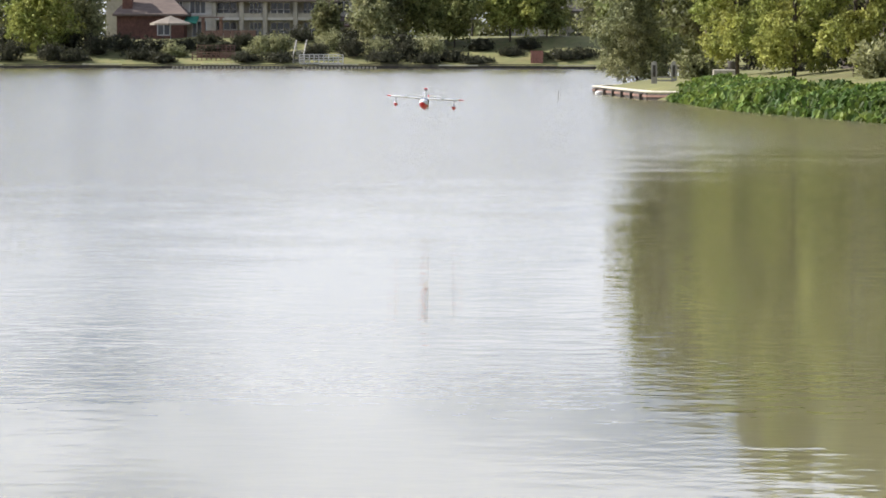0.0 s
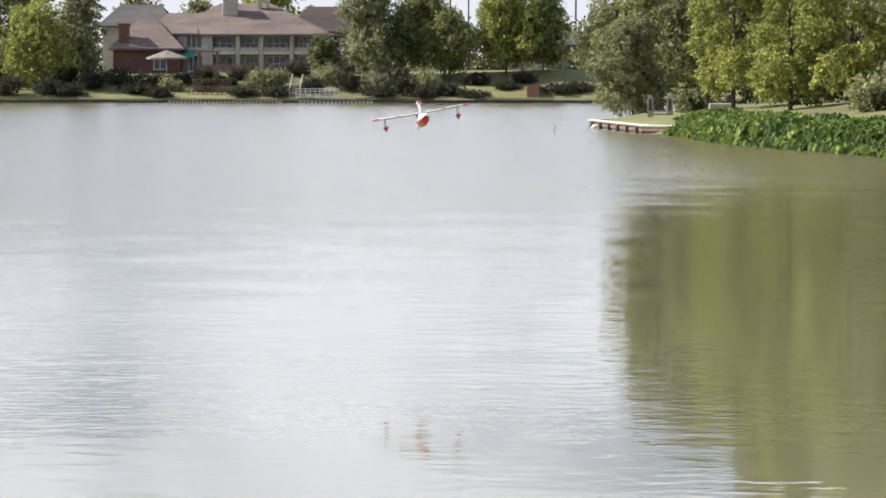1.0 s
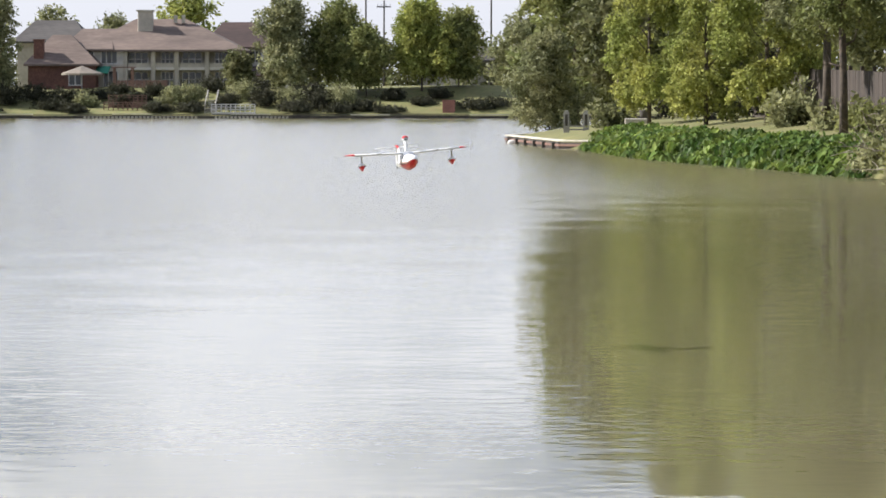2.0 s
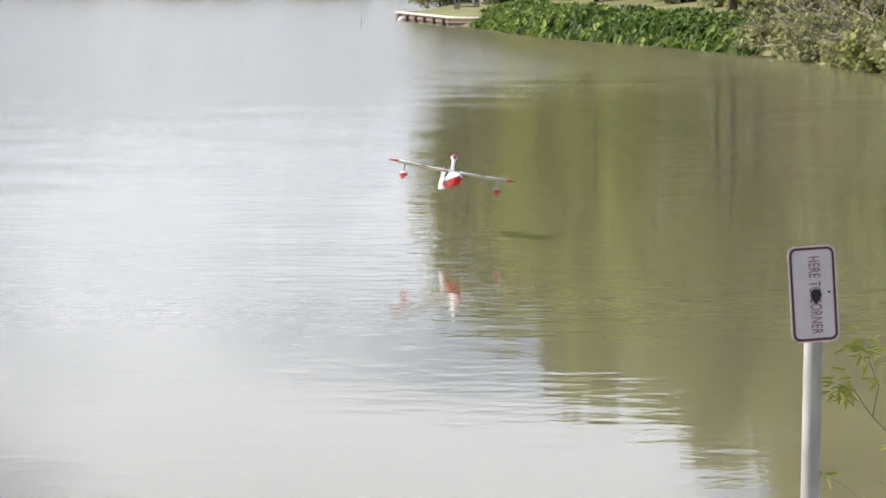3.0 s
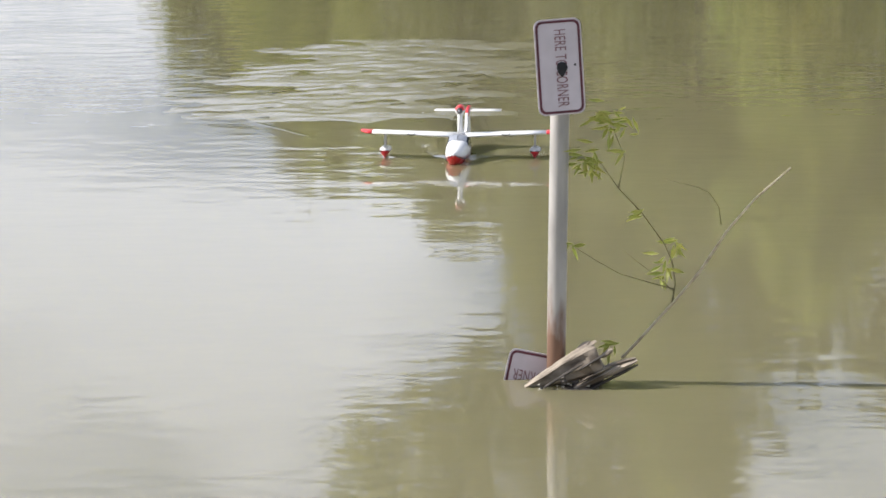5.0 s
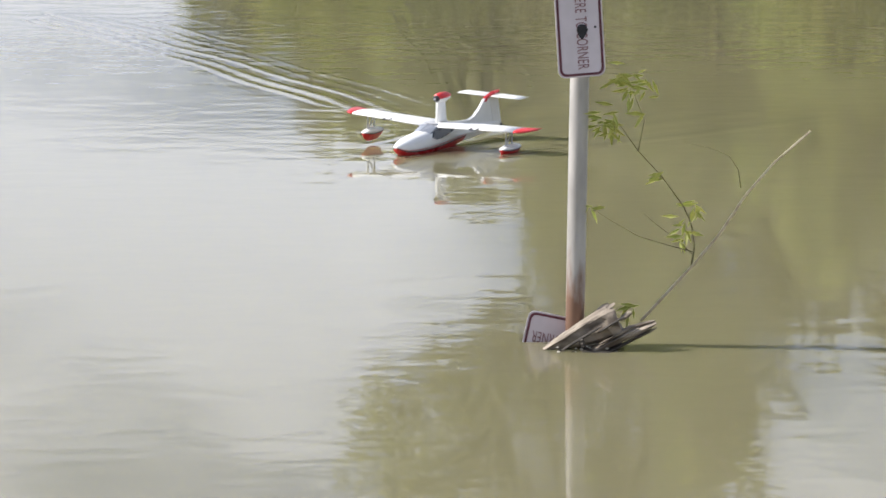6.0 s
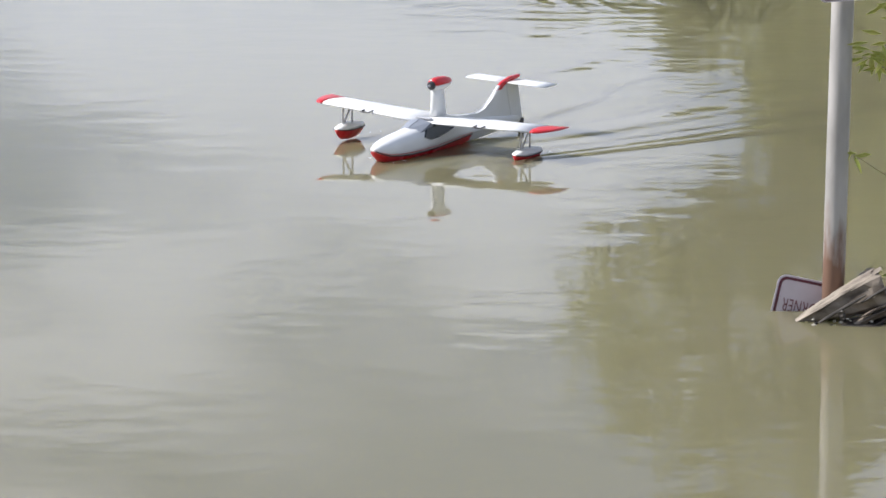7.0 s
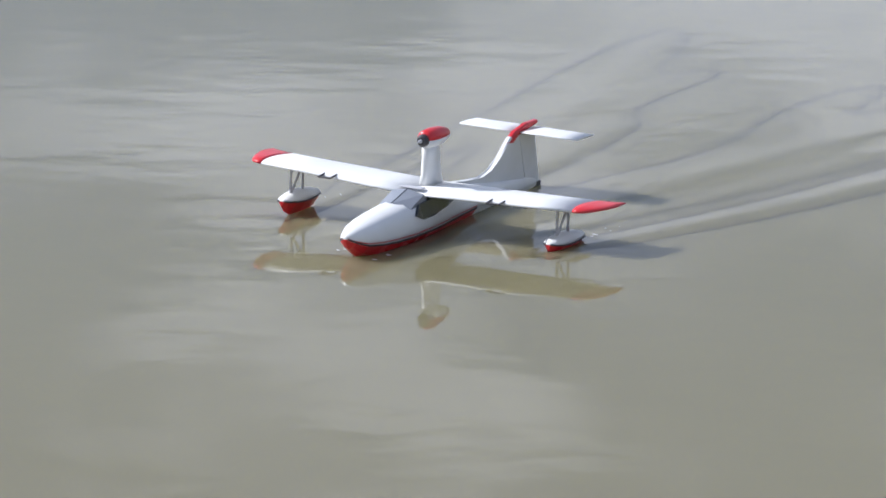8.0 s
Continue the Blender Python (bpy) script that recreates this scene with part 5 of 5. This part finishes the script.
    for side in (1, -1):
        part("tailplane", tail_half(side), WHITE, ob, "white tailplane half", smooth=True)
    return ob


def tail_half(side):
    bm = bmesh.new()
    rings = []
    for k in range(4):
        s = k / 3
        c = 0.104 - 0.010 * s
        rings.append([(-0.499 + x, side * (0.004 + 0.166 * s), 0.177 + zz) for x, zz in airfoil(c, 0.06)])
    loft(bm, rings)
    return bm


plane = build_plane()


# ---------- signpost standing in the water, with driftwood caught on it ----------
SX, SY = 1.385, 11.575


def text_mesh(words, size, depth):
    cu = bpy.data.curves.new("lettering", "FONT")
    cu.body, cu.size, cu.extrude, cu.align_x, cu.align_y = words, size, depth, "CENTER", "CENTER"
    cu.space_character = 1.06
    tmp = new("lettering", cu)
    me = bpy.data.meshes.new_from_object(tmp.evaluated_get(bpy.context.evaluated_depsgraph_get()))
    bpy.data.objects.remove(tmp)
    return me


def rounded(w, h, r, n=5):
    out = []
    for cx, cy, a0 in ((w / 2 - r, h / 2 - r, 0), (-w / 2 + r, h / 2 - r, 90), (-w / 2 + r, -h / 2 + r, 180), (w / 2 - r, -h / 2 + r, 270)):
        for k in range(n + 1):
            a = radians(a0 + 90 * k / n)
            out.append((cx + r * math.cos(a), cy + r * math.sin(a)))
    return out


def plate_parts(ob):
    """Street sign plate in the XZ plane facing -y, long side upright, letters reading downwards."""
    bm = bmesh.new()
    o = rounded(0.152, 0.305, 0.024)
    a = [bm.verts.new((x, -0.0015, z)) for x, z in o]
    b = [bm.verts.new((x, 0.0015, z)) for x, z in o]
    bm.faces.new(a)
    bm.faces.new(b[::-1])
    for i in range(len(o)):
        j = (i + 1) % len(o)
        bm.faces.new((a[i], b[i], b[j], a[j]))
    part("plate", bm, SIGN_WHITE, ob, "faded pinkish-white sheet metal plate")
    bm = bmesh.new()
    o1, o2 = rounded(0.143, 0.296, 0.022), rounded(0.127, 0.280, 0.016)
    a = [bm.verts.new((x, -0.0024, z)) for x, z in o1]
    b = [bm.verts.new((x, -0.0024, z)) for x, z in o2]
    for i in range(len(a)):
        j = (i + 1) % len(a)
        bm.faces.new((a[i], a[j], b[j], b[i]))
    part("border", bm, SIGN_RED, ob, "dark red printed border")
    for words, z in (("HERE", 0.086), ("TO", 0.020), ("CORNER", -0.068)):
        me = text_mesh(words, 0.046, 0.0004)
        me.materials.append(SIGN_INK)
        t = new("lettering", me)
        t.parent = ob
        t.matrix_basis = Matrix.Translation((0.004, -0.0026, z)) @ pose(0, 0, 0, 0, 90, 0) @ pose(0, 0, 0, 90, 0, 0) @ Matrix.Diagonal((0.62, 1.12, 1, 1))


def build_signpost():
    ob = thing("signpost", SX, SY, 0, "leaning grey steel street signpost standing in shallow lake water", "signpost")
    bm = bmesh.new()
    tube(bm, [(-0.036, 0, -0.45), (-0.028, 0, 0.17), (-0.024, 0, 0.5), (-0.018, 0, 0.9), (-0.016, 0, 1.12)], [0.0305] * 5, 20)
    part("pole", bm, POST, ob, "galvanised steel pipe rusting at its foot", smooth=True)
    plate = new("sign_plate")
    plate.parent = ob
    plate.matrix_basis = Matrix.Translation((-0.024, -0.036, 1.018)) @ pose(0, 0, 0, 0, -3.6, 0) @ pose(0, 0, 0, 0, 0, 4)
    plate_parts(plate)
    bm = bmesh.new()
    o = [(0.0, 0.020), (0.014, 0.017), (0.019, 0.004), (0.012, -0.010), (0.002, -0.022), (-0.006, -0.012), (-0.012, 0.004), (-0.008, 0.016)]
    vs = [bm.verts.new((x, -0.006, z)) for x, z in o]
    lo = [bm.verts.new((x * 1.2, -0.0016, z * 1.2)) for x, z in o]
    bm.faces.new(vs)
    for i in range(len(o)):
        j = (i + 1) % len(o)
        bm.faces.new((vs[i], lo[i], lo[j], vs[j]))
    bolt = part("bolt", bm, SIGN_BLACK, plate, "blackened fixing bolt")
    bolt.matrix_basis = Matrix.Translation((0.004, -0.001, -0.008))
    for x, z in ((0.050, 0.004),):
        bm = bmesh.new()
        tube(bm, [(x, -0.003, z), (x, 0.0, z)], [0.004, 0.004], 10)
        part("bolt_hole", bm, SIGN_BLACK, plate)
    return ob


def build_fallen_sign():
    ob = thing("fallen_sign", 1.295, SY + 0.045, 0.035, "faded street sign plate fallen upside down, half under water", "sign")
    ob.matrix_basis = Matrix.Translation((1.347, SY + 0.05, 0.0)) @ pose(0, 0, 0, 0, 102, 0)
    plate_parts(ob)
    return ob


def splinter(bm, p0, p1, w, t, seed, side=0.35):
    """A torn plank between two points, ragged at both ends."""
    rng = random.Random(seed)
    a, b = Vector(p0), Vector(p1)
    d = (b - a).normalized()
    u = Vector((-d.z, 0, d.x))
    v = Vector((0, 1, 0))
    rings = []
    for k in range(8):
        s = k / 7
        c = a.lerp(b, s) + u * rng.uniform(-0.04, 0.04) * w
        ww = w * (0.6 + 0.4 * math.sin(math.pi * min(max(s, 0.05), 0.95)) ** 0.35) * rng.uniform(0.88, 1.08)
        tt = t * rng.uniform(0.85, 1.08)
        if k in (0, 7):
            ww *= 0.45
            tt *= 0.6
        rings.append([c + u * ww * 0.5 - v * tt * 0.5, c + u * ww * rng.uniform(0.0, 0.3) - v * tt * 0.66, c - u * ww * 0.5 - v * tt * 0.45, c - u * ww * 0.45 + v * tt * 0.5, c + u * ww * 0.5 + v * tt * 0.5])
    loft(bm, rings)


def build_driftwood():
    ob = thing("driftwood", SX, SY - 0.07, 0, "splintered grey driftwood caught against the signpost", "driftwood")
    px = 1.0 / 552
    def at(x, y, d=0.0):
        return ((x - 1027) * px + 0.004, d, 0.097 + (692 - y) * px)
    # the torn log: a wedge that widens to a broken end, its grain running along it
    rng = random.Random(31)
    n = 18
    groove = [rng.uniform(0.93, 1.04) for _ in range(n)]
    bm = bmesh.new()
    rings = []
    for k in range(13):
        s = k / 12
        c = Vector(at(950 + 128 * s, 749 - 52 * s, 0.0))
        half, deep = 0.006 + 0.054 * s ** 0.85, 0.020 + 0.052 * s
        slope = Vector((0.86, 0, 0.51))
        up = Vector((-0.51, 0, 0.86))
        ring = []
        for i in range(n):
            a = 2 * math.pi * i / n
            ca, sa = math.cos(a), math.sin(a)
            g = groove[i] * (1 + 0.05 * math.sin(7 * s + 2.3 * i)) * rng.uniform(0.96, 1.04)
            p = c + up * (math.copysign(abs(sa) ** 0.6, sa) * half * g) + Vector((0, 1, 0)) * (math.copysign(abs(ca) ** 0.7, ca) * deep * g)
            if k > 10:
                p += slope * rng.uniform(-0.014, 0.012)
            ring.append(p)
        rings.append(ring)
    loft(bm, rings)
    part("log", bm, DRIFT, ob, "split grey log with a broken end")
    for i, (p, q, w, t, d, m) in enumerate([
            ((946, 747), (1074, 666), 0.007, 0.05, -0.012, DRIFT), ((1020, 752), (1144, 698), 0.018, 0.05, -0.05, DRIFT), ((1022, 750), (1112, 706), 0.009, 0.03, -0.066, DRIFT), ((1058, 762), (1086, 712), 0.05, 0.06, 0.02, DRIFT_DARK),
            ((965, 757), (1086, 750), 0.032, 0.09, -0.045, DRIFT_DARK), ((1088, 708), (1142, 694), 0.009, 0.02, -0.05, DRIFT), ((1040, 757), (1144, 704), 0.007, 0.02, -0.072, DRIFT_DARK), ((1062, 745), (1080, 775), 0.05, 0.06, 0.0, DRIFT_DARK),
            ((978, 742), (1048, 700), 0.007, 0.012, -0.072, DRIFT_DARK), ((1040, 712), (1086, 684), 0.006, 0.012, -0.074, DRIFT_DARK), ((1042, 734), (1096, 706), 0.006, 0.015, -0.070, DRIFT), ((1082, 694), (1102, 680), 0.012, 0.03, -0.03, DRIFT),
            ((1010, 722), (1014, 738), 0.018, 0.03, -0.066, DRIFT_DARK)]):
        bm = bmesh.new()
        splinter(bm, at(*p, d), at(*q, d), w, t, i + 3)
        part("splinter", bm, m, ob)
    rng = random.Random(5)
    for k in range(26):
        bm = bmesh.new()
        c = Vector(at(rng.uniform(968, 1060), rng.uniform(736, 757), -0.075))
        bmesh.ops.create_icosphere(bm, subdivisions=1, radius=rng.uniform(0.003, 0.0065), matrix=Matrix.Translation(c) @ Matrix.Diagonal((1.3, 0.8, 0.8, 1)))
        part("shell", bm, CONCRETE if k % 3 else DRIFT_DARK, ob)
    return ob


def build_twig():
    ob = thing("willow_branch", SX, SY - 0.06, 0, "bare pale branch with a few young willow leaves caught in driftwood", "branch")
    px = 1.0 / 552
    def at(x, y, d=0.0):
        return Vector(((x - 1027) * px + 0.004, d, 0.097 + (692 - y) * px))
    bm = bmesh.new()
    main = [(1122, 700), (1160, 662), (1216, 602), (1262, 545), (1306, 475), (1355, 418), (1420, 364)]
    tube(bm, [at(x, y, 0.02 * math.sin(i)) for i, (x, y) in enumerate(main)], [0.0048, 0.0046, 0.0044, 0.0042, 0.0039, 0.0035, 0.0026], 7)
    part("main_stem", bm, TWIG, ob, "pale bare stem", smooth=True)
    for pts, r in (([(1214, 604), (1219, 570), (1213, 530), (1200, 500), (1160, 445), (1118, 400), (1088, 357), (1072, 352)], 0.0035), ([(1218, 580), (1180, 570), (1120, 552), (1070, 523), (1035, 500)], 0.0022),
                   ([(1300, 466), (1296, 435), (1280, 410), (1250, 397), (1200, 386)], 0.0022), ([(1215, 540), (1208, 512), (1225, 500)], 0.002), ([(1117, 399), (1128, 345), (1110, 300), (1105, 280)], 0.0018), ([(1216, 585), (1190, 560), (1150, 530), (1125, 508)], 0.0015)):
        bm = bmesh.new()
        tube(bm, [at(x, y, 0.03 + 0.004 * i) for i, (x, y) in enumerate(pts)], [r * (1 - 0.7 * i / (len(pts) - 1)) for i in range(len(pts))], 6)
        part("side_twig", bm, TWIG_GREEN, ob, smooth=True)
    rng = np.random.default_rng(8)
    for (cx, cy), n, spread in (((1105, 282), 40, 34), ((1062, 350), 28, 28), ((1033, 497), 8, 12), ((1222, 502), 9, 16), ((1195, 530), 9, 18), ((1160, 445), 5, 12), ((1130, 338), 4, 8), ((1110, 678), 7, 14), ((1200, 560), 6, 14)):
        for k in range(n):
            a = rng.uniform(0, 2 * math.pi)
            c = at(cx + rng.normal() * spread * 0.45, cy + rng.normal() * spread * 0.45, 0.04 + rng.normal() * 0.012)
            d = Vector((math.cos(a), rng.normal() * 0.4, -abs(math.sin(a)) * 0.9 + 0.25)).normalized()
            u = d.cross(Vector((0.2, 1, 0.1))).normalized()
            ln = rng.uniform(0.034, 0.070)
            w = ln * 0.10
            bm = bmesh.new()
            v = [bm.verts.new(c), bm.verts.new(c + d * ln * 0.45 + u * w + Vector((0, -0.002, 0))), bm.verts.new(c + d * ln), bm.verts.new(c + d * ln * 0.45 - u * w)]
            mid = bm.verts.new(c + d * ln * 0.5 + Vector((0, 0.002, -0.002)))
            for i in range(4):
                bm.faces.new((v[i], v[(i + 1) % 4], mid))
            part("leaf", bm, WILLOW, ob)
    return ob


build_signpost()
build_fallen_sign()
build_driftwood()
build_twig()

# ---------- wake and spray of the model ----------
def field(name, gx, gy, gz, material, parent):
    """A smooth sheet from grids of x, y and z."""
    m, n = gx.shape
    i = np.arange(n - 1)[None, :] + n * np.arange(m - 1)[:, None]
    faces = np.stack([i, i + 1, i + 1 + n, i + n], -1).reshape(-1, 4)
    return tagged(raw(name, np.stack([gx, gy, gz], -1).reshape(-1, 3).tolist(), faces.tolist(), material, parent, smooth=True), kind="stuff")


def build_wake():
    """Low crests fanning back from the bow and both floats, bent along the curve that the model ran."""
    ob = thing("wake", 0, 0, 0, "V-shaped ripples trailing behind the model on the water", "wake")
    u, v = np.meshgrid(np.linspace(-0.35, 3.6, 330), np.linspace(-1.25, 1.35, 260))
    back = np.clip(u, 0, None)
    h = np.zeros_like(u)
    for y0, side, spread, amp, width in ((0.05, 1, 0.30, 1.0, 0.060), (0.05, -1, 0.22, 1.0, 0.060), (0.39, 1, 0.36, 0.9, 0.050), (0.36, -1, 0.10, 0.6, 0.045), (0.03, 1, 0.16, 0.55, 0.05), (0.03, -1, 0.10, 0.6, 0.05), (0.20, 1, 0.33, 0.5, 0.05)):
        crest = y0 + spread * back ** 0.85
        w = width * (1 + 0.55 * back)
        q = (side * v - crest) / w
        h += amp * np.exp(-q * q) * np.exp(-0.32 * back) * np.clip((u + 0.3) / 0.35, 0, 1)
    wash = 0.22 * (np.sin(9 * v + 3 * u) + np.sin(14 * v - 4.3 * u + 1.3)) * np.exp(-(v / 0.35) ** 2)
    env = np.clip((3.55 - u) / 1.6, 0, 1) ** 1.5 * np.clip((u + 0.33) / 0.4, 0, 1) * np.clip((1.3 - np.abs(v - 0.05)) / 0.35, 0, 1)
    z = 0.0030 * env * np.clip(h + wash * np.clip(u, 0, 1) * np.clip(h * 3, 0, 1), 0, None) - 0.0006
    field("ripple", -u, v - 0.055 * np.clip(u - 0.7, 0, None), z, RIPPLE, ob)
    return ob


def build_wake_patch():
    """Choppy stretch of water left behind where the model ran out after touching down."""
    rng = np.random.default_rng(41)
    nx, ny = 150, 260
    gx, gy = np.meshgrid(np.linspace(-1.35, 1.35, nx), np.linspace(-3.1, 3.1, ny))
    h = np.zeros_like(gx)
    for k in range(26):
        a = rng.uniform(0, 2 * math.pi)
        q = 2 * math.pi / rng.uniform(0.16, 0.5)
        h += math.sqrt(1 / q) * np.sin(q * (gx * math.cos(a) + gy * math.sin(a)) + rng.uniform(0, 6))
    h *= 0.0020
    rag = 0.12 * np.sin(2.6 * gy + 0.5) + 0.10 * np.sin(5.9 * gy + 2.0) + 0.07 * np.sin(11.3 * gy + 3.0 * gx)
    edge = np.clip(1 - np.abs(gx / 1.3) ** 2 - 0.25 + rag, 0, 1) * np.clip(1 - np.abs(gy / 3.05) ** 8, 0, 1)
    swell = np.zeros_like(gx)
    for k in range(9):
        a = rng.normal(math.pi / 2, 0.5)
        q = 2 * math.pi / rng.uniform(0.5, 1.5)
        swell += np.sin(q * (gx * math.cos(a) + gy * math.sin(a)) + rng.uniform(0, 6))
    z = h * np.clip(edge * 2, 0, 1) + 0.0006 * swell + 0.0070 * np.clip(edge * 1.6, 0, 1) - 0.0032
    z = np.where(edge <= 0, -0.02, z)
    ob = thing("choppy_water", 0, 0, 0, "choppy pale stretch of water left behind the landing model", "wake")
    field("chop", gx + 0.35 * np.sin(gy * 0.8), gy, z, CHURNED, ob)
    return ob


def run_out(k):
    """Plan point on the smooth curve along which the model ran out and turned, k from 0 to 1."""
    y = 26.0 - 9.3 * k
    swing = 0.55 * max(0.0, (17.9 - y)) ** 1.4
    return 1.18 + 0.085 * (26.0 - y) - 0.004 * (26.0 - y) ** 2 - swing, y


def build_turn_ripples():
    """Crests spreading on both sides of the curve along which the model turned."""
    ob = thing("turn_ripples", 0, 0, 0, "curved ripples spreading where the model turned on the water", "ripples")
    gx, gy = np.meshgrid(np.linspace(-0.9, 3.0, 520), np.linspace(16.2, 27.2, 440))
    best = np.full(gx.shape, 1e9)
    dist, age, side = np.zeros(gx.shape), np.zeros(gx.shape), np.zeros(gx.shape)
    for k in range(121):
        x, y = run_out(k / 120)
        # sideways distance counts more than distance along the run
        d = np.hypot(gx - x, (gy - y) * 0.36)
        near = d < best
        best = np.where(near, d, best)
        dist = np.where(near, d, dist)
        age = np.where(near, 9.3 * (1 - k / 120), age)
        side = np.where(near, gx - x, side)
    lean = 0.5 - 0.5 * np.tanh(side / 0.12)
    front = (0.20 + 0.15 * age ** 0.9) + lean * (0.10 + 0.12 * age ** 0.9)
    wob = 0.035 * np.sin(1.1 * gy + 2.0 * gx) + 0.02 * np.sin(2.3 * gy - 3.0 * gx + 1.0)
    q = front - dist + wob
    crest = np.cos(2 * math.pi * q / 0.135) + 0.6 * np.cos(2 * math.pi * q / 0.223 + 1.0 + 0.8 * np.sin(0.9 * gy))
    env = np.clip(q / 0.15, 0, 1) * np.exp(-np.clip(q - 0.25, 0, None) * 2.2) * np.clip((gy - 16.3) / 0.8, 0, 1) * np.clip((27.1 - gy) / 2.0, 0, 1)
    env *= np.clip((gx + 0.88) / 0.3, 0, 1) * np.clip((2.95 - gx) / 0.3, 0, 1) * np.clip((age - 0.9) / 1.8, 0, 1)
    patchy = 0.6 + 0.4 * np.sin(0.8 * gy + 2.2 * gx + 0.6) * np.sin(2.9 * gx - 0.5 * gy)
    field("ripple", gx, gy, 0.0021 * env * patchy * (1.0 + crest) - 0.0005, RIPPLE, ob)
    return ob


def build_bow_foam(name, spots, seed, label, size):
    ob = thing(name, 0, 0, 0, label, "spray")
    rng = random.Random(seed)
    for cx, cy, cz, n, sx, sy, sz in spots:
        bm = bmesh.new()
        for k in range(n):
            c = Vector((cx + rng.gauss(0, 1) * sx, cy + rng.gauss(0, 1) * sy, max(cz + rng.gauss(0, 1) * sz, 0.0)))
            bmesh.ops.create_icosphere(bm, subdivisions=1, radius=size * rng.uniform(0.35, 1.0), matrix=Matrix.Translation(c) @ Matrix.Diagonal((rng.uniform(0.8, 2.5), rng.uniform(1.5, 8.0), 0.4, 1)))
        tagged(part("spray_patch", bm, FOAM, ob), kind="stuff")
    return ob


wake = build_wake()
turn = build_turn_ripples()
chop = build_wake_patch()
spray = build_bow_foam("touchdown_spray", [(-0.5, 0, 0.01, 110, 0.3, 0.14, 0.01), (-0.8, 0.42, 0.005, 80, 0.25, 0.12, 0.006), (-0.8, -0.42, 0.005, 80, 0.25, 0.12, 0.006), (-0.6, 0.75, 0.0, 16, 0.2, 0.12, 0.004), (-0.6, -0.75, 0.0, 16, 0.2, 0.12, 0.004), (-0.15, 0.36, 0.01, 9, 0.08, 0.02, 0.006), (-0.15, -0.36, 0.01, 9, 0.08, 0.02, 0.006)], 3, "white spray thrown up as the model touches down", 0.0042)
bow = build_bow_foam("bow_foam", [(0.27, 0.055, 0.0, 4, 0.03, 0.012, 0.002), (0.27, -0.055, 0.0, 3, 0.03, 0.012, 0.002), (-0.16, 0.385, 0.0, 8, 0.05, 0.012, 0.004), (-0.16, -0.385, 0.0, 5, 0.05, 0.012, 0.004)], 4, "small flecks of foam beside the moving hull", 0.0016)


# ---------- motion ----------
PLANE_ROWS = [
    (0.0, -2.167, 46.98, 1.272, -3.72, -3.74, -92.0), (0.5, -2.07, 41.6, 1.301, -6.49, -4.5, -90.5), (1.0, -1.693, 37.21, 1.602, 10.09, -6.0, -82.0),
    (1.2, -1.561, 35.9, 1.606, 7.3, -6.0, -81.2), (1.8, -1.02, 31.6, 1.52, 4.5, -2.5, -80.0), (2.3, -0.586, 28.75, 1.258, 1.73, -0.7, -79.5), (2.5, -0.39, 28.7, 1.00, -1.74, 0.5, -79.3),
    (3.0, 0.451, 28.585, 0.379, -10.72, -7.0, -81.4), (3.1, 0.59, 27.9, 0.279, -8.2, -6.6, -82.5), (3.5, 1.150, 24.4, 0.012, 2.6, -4.6, -84.5), (4.0, 1.436, 21.082, 0.0, -0.85, -3.9, -78.1),
    (4.5, 1.604, 19.125, 0.004, 1.7, -0.7, -85.0), (5.2, 1.64, 17.85, 0.0, -0.8, 2.0, -107.0), (5.8, 1.461, 17.155, 0.005, -2.46, 3.4, -123.6), (6.0, 1.338, 16.92, 0.002, -2.6, 3.2, -125.6), (6.5, 0.863, 15.994, 0.008, -3.0, 2.7, -127.4),
    (7.0, 0.315, 14.489, -0.006, -2.1, 1.5, -124.5), (7.5, -0.148, 12.929, 0.003, -1.4, -0.7, -121.7), (8.0, -0.571, 12.288, -0.010, -1.7, -0.7, -115.1)]


def motions():
    walk(plane, [(r[0], pose(*r[1:])) for r in PLANE_ROWS])
    floor = [(t, x, y, 0.0 if t >= 3.5 else -0.35, rz) for t, x, y, z, rx, ry, rz in PLANE_ROWS]
    walk(wake, [(t, pose(x, y, z, 0, 0, rz)) for t, x, y, z, rz in floor])
    walk(bow, [(t, pose(x, y, z, 0, 0, rz)) for t, x, y, z, rz in floor])
    walk(spray, [(0.0, pose(0.9, 27.0, -0.3, 0, 0, -94)), (3.0, pose(0.9, 26.6, -0.3, 0, 0, -94)), (3.35, pose(1.05, 25.3, 0.0, 0, 0, -94)), (3.7, pose(1.25, 23.4, 0.002, 0, 0, -92)), (4.0, pose(1.38, 22.2, -0.004, 0, 0, -90)), (4.5, pose(1.52, 20.3, -0.005, 0, 0, -88)), (5.0, pose(1.58, 19.6, -0.03, 0, 0, -88)), (5.5, pose(1.6, 19.4, -0.3, 0, 0, -88)), (8.0, pose(1.6, 19.4, -0.4, 0, 0, -88))])
    walk(chop, [(0.0, pose(1.5, 23.2, -0.25)), (3.4, pose(1.5, 23.2, -0.25)), (3.8, pose(1.5, 23.1, -0.006)), (4.3, pose(1.5, 22.8, 0.0)), (4.7, pose(1.5, 22.7, 0.0)), (5.4, pose(1.5, 22.6, -0.008)), (6.0, pose(1.5, 22.5, -0.05)), (8.0, pose(1.5, 22.5, -0.2))])
    walk(turn, [(0.0, pose(0, 0, -0.3)), (3.9, pose(0, 0, -0.3)), (4.6, pose(0, 0, -0.012)), (5.2, pose(0, 0, -0.002)), (5.8, pose(0, 0, 0)), (7.2, pose(0, 0, 0)), (8.0, pose(0, 0, -0.002))])


motions()
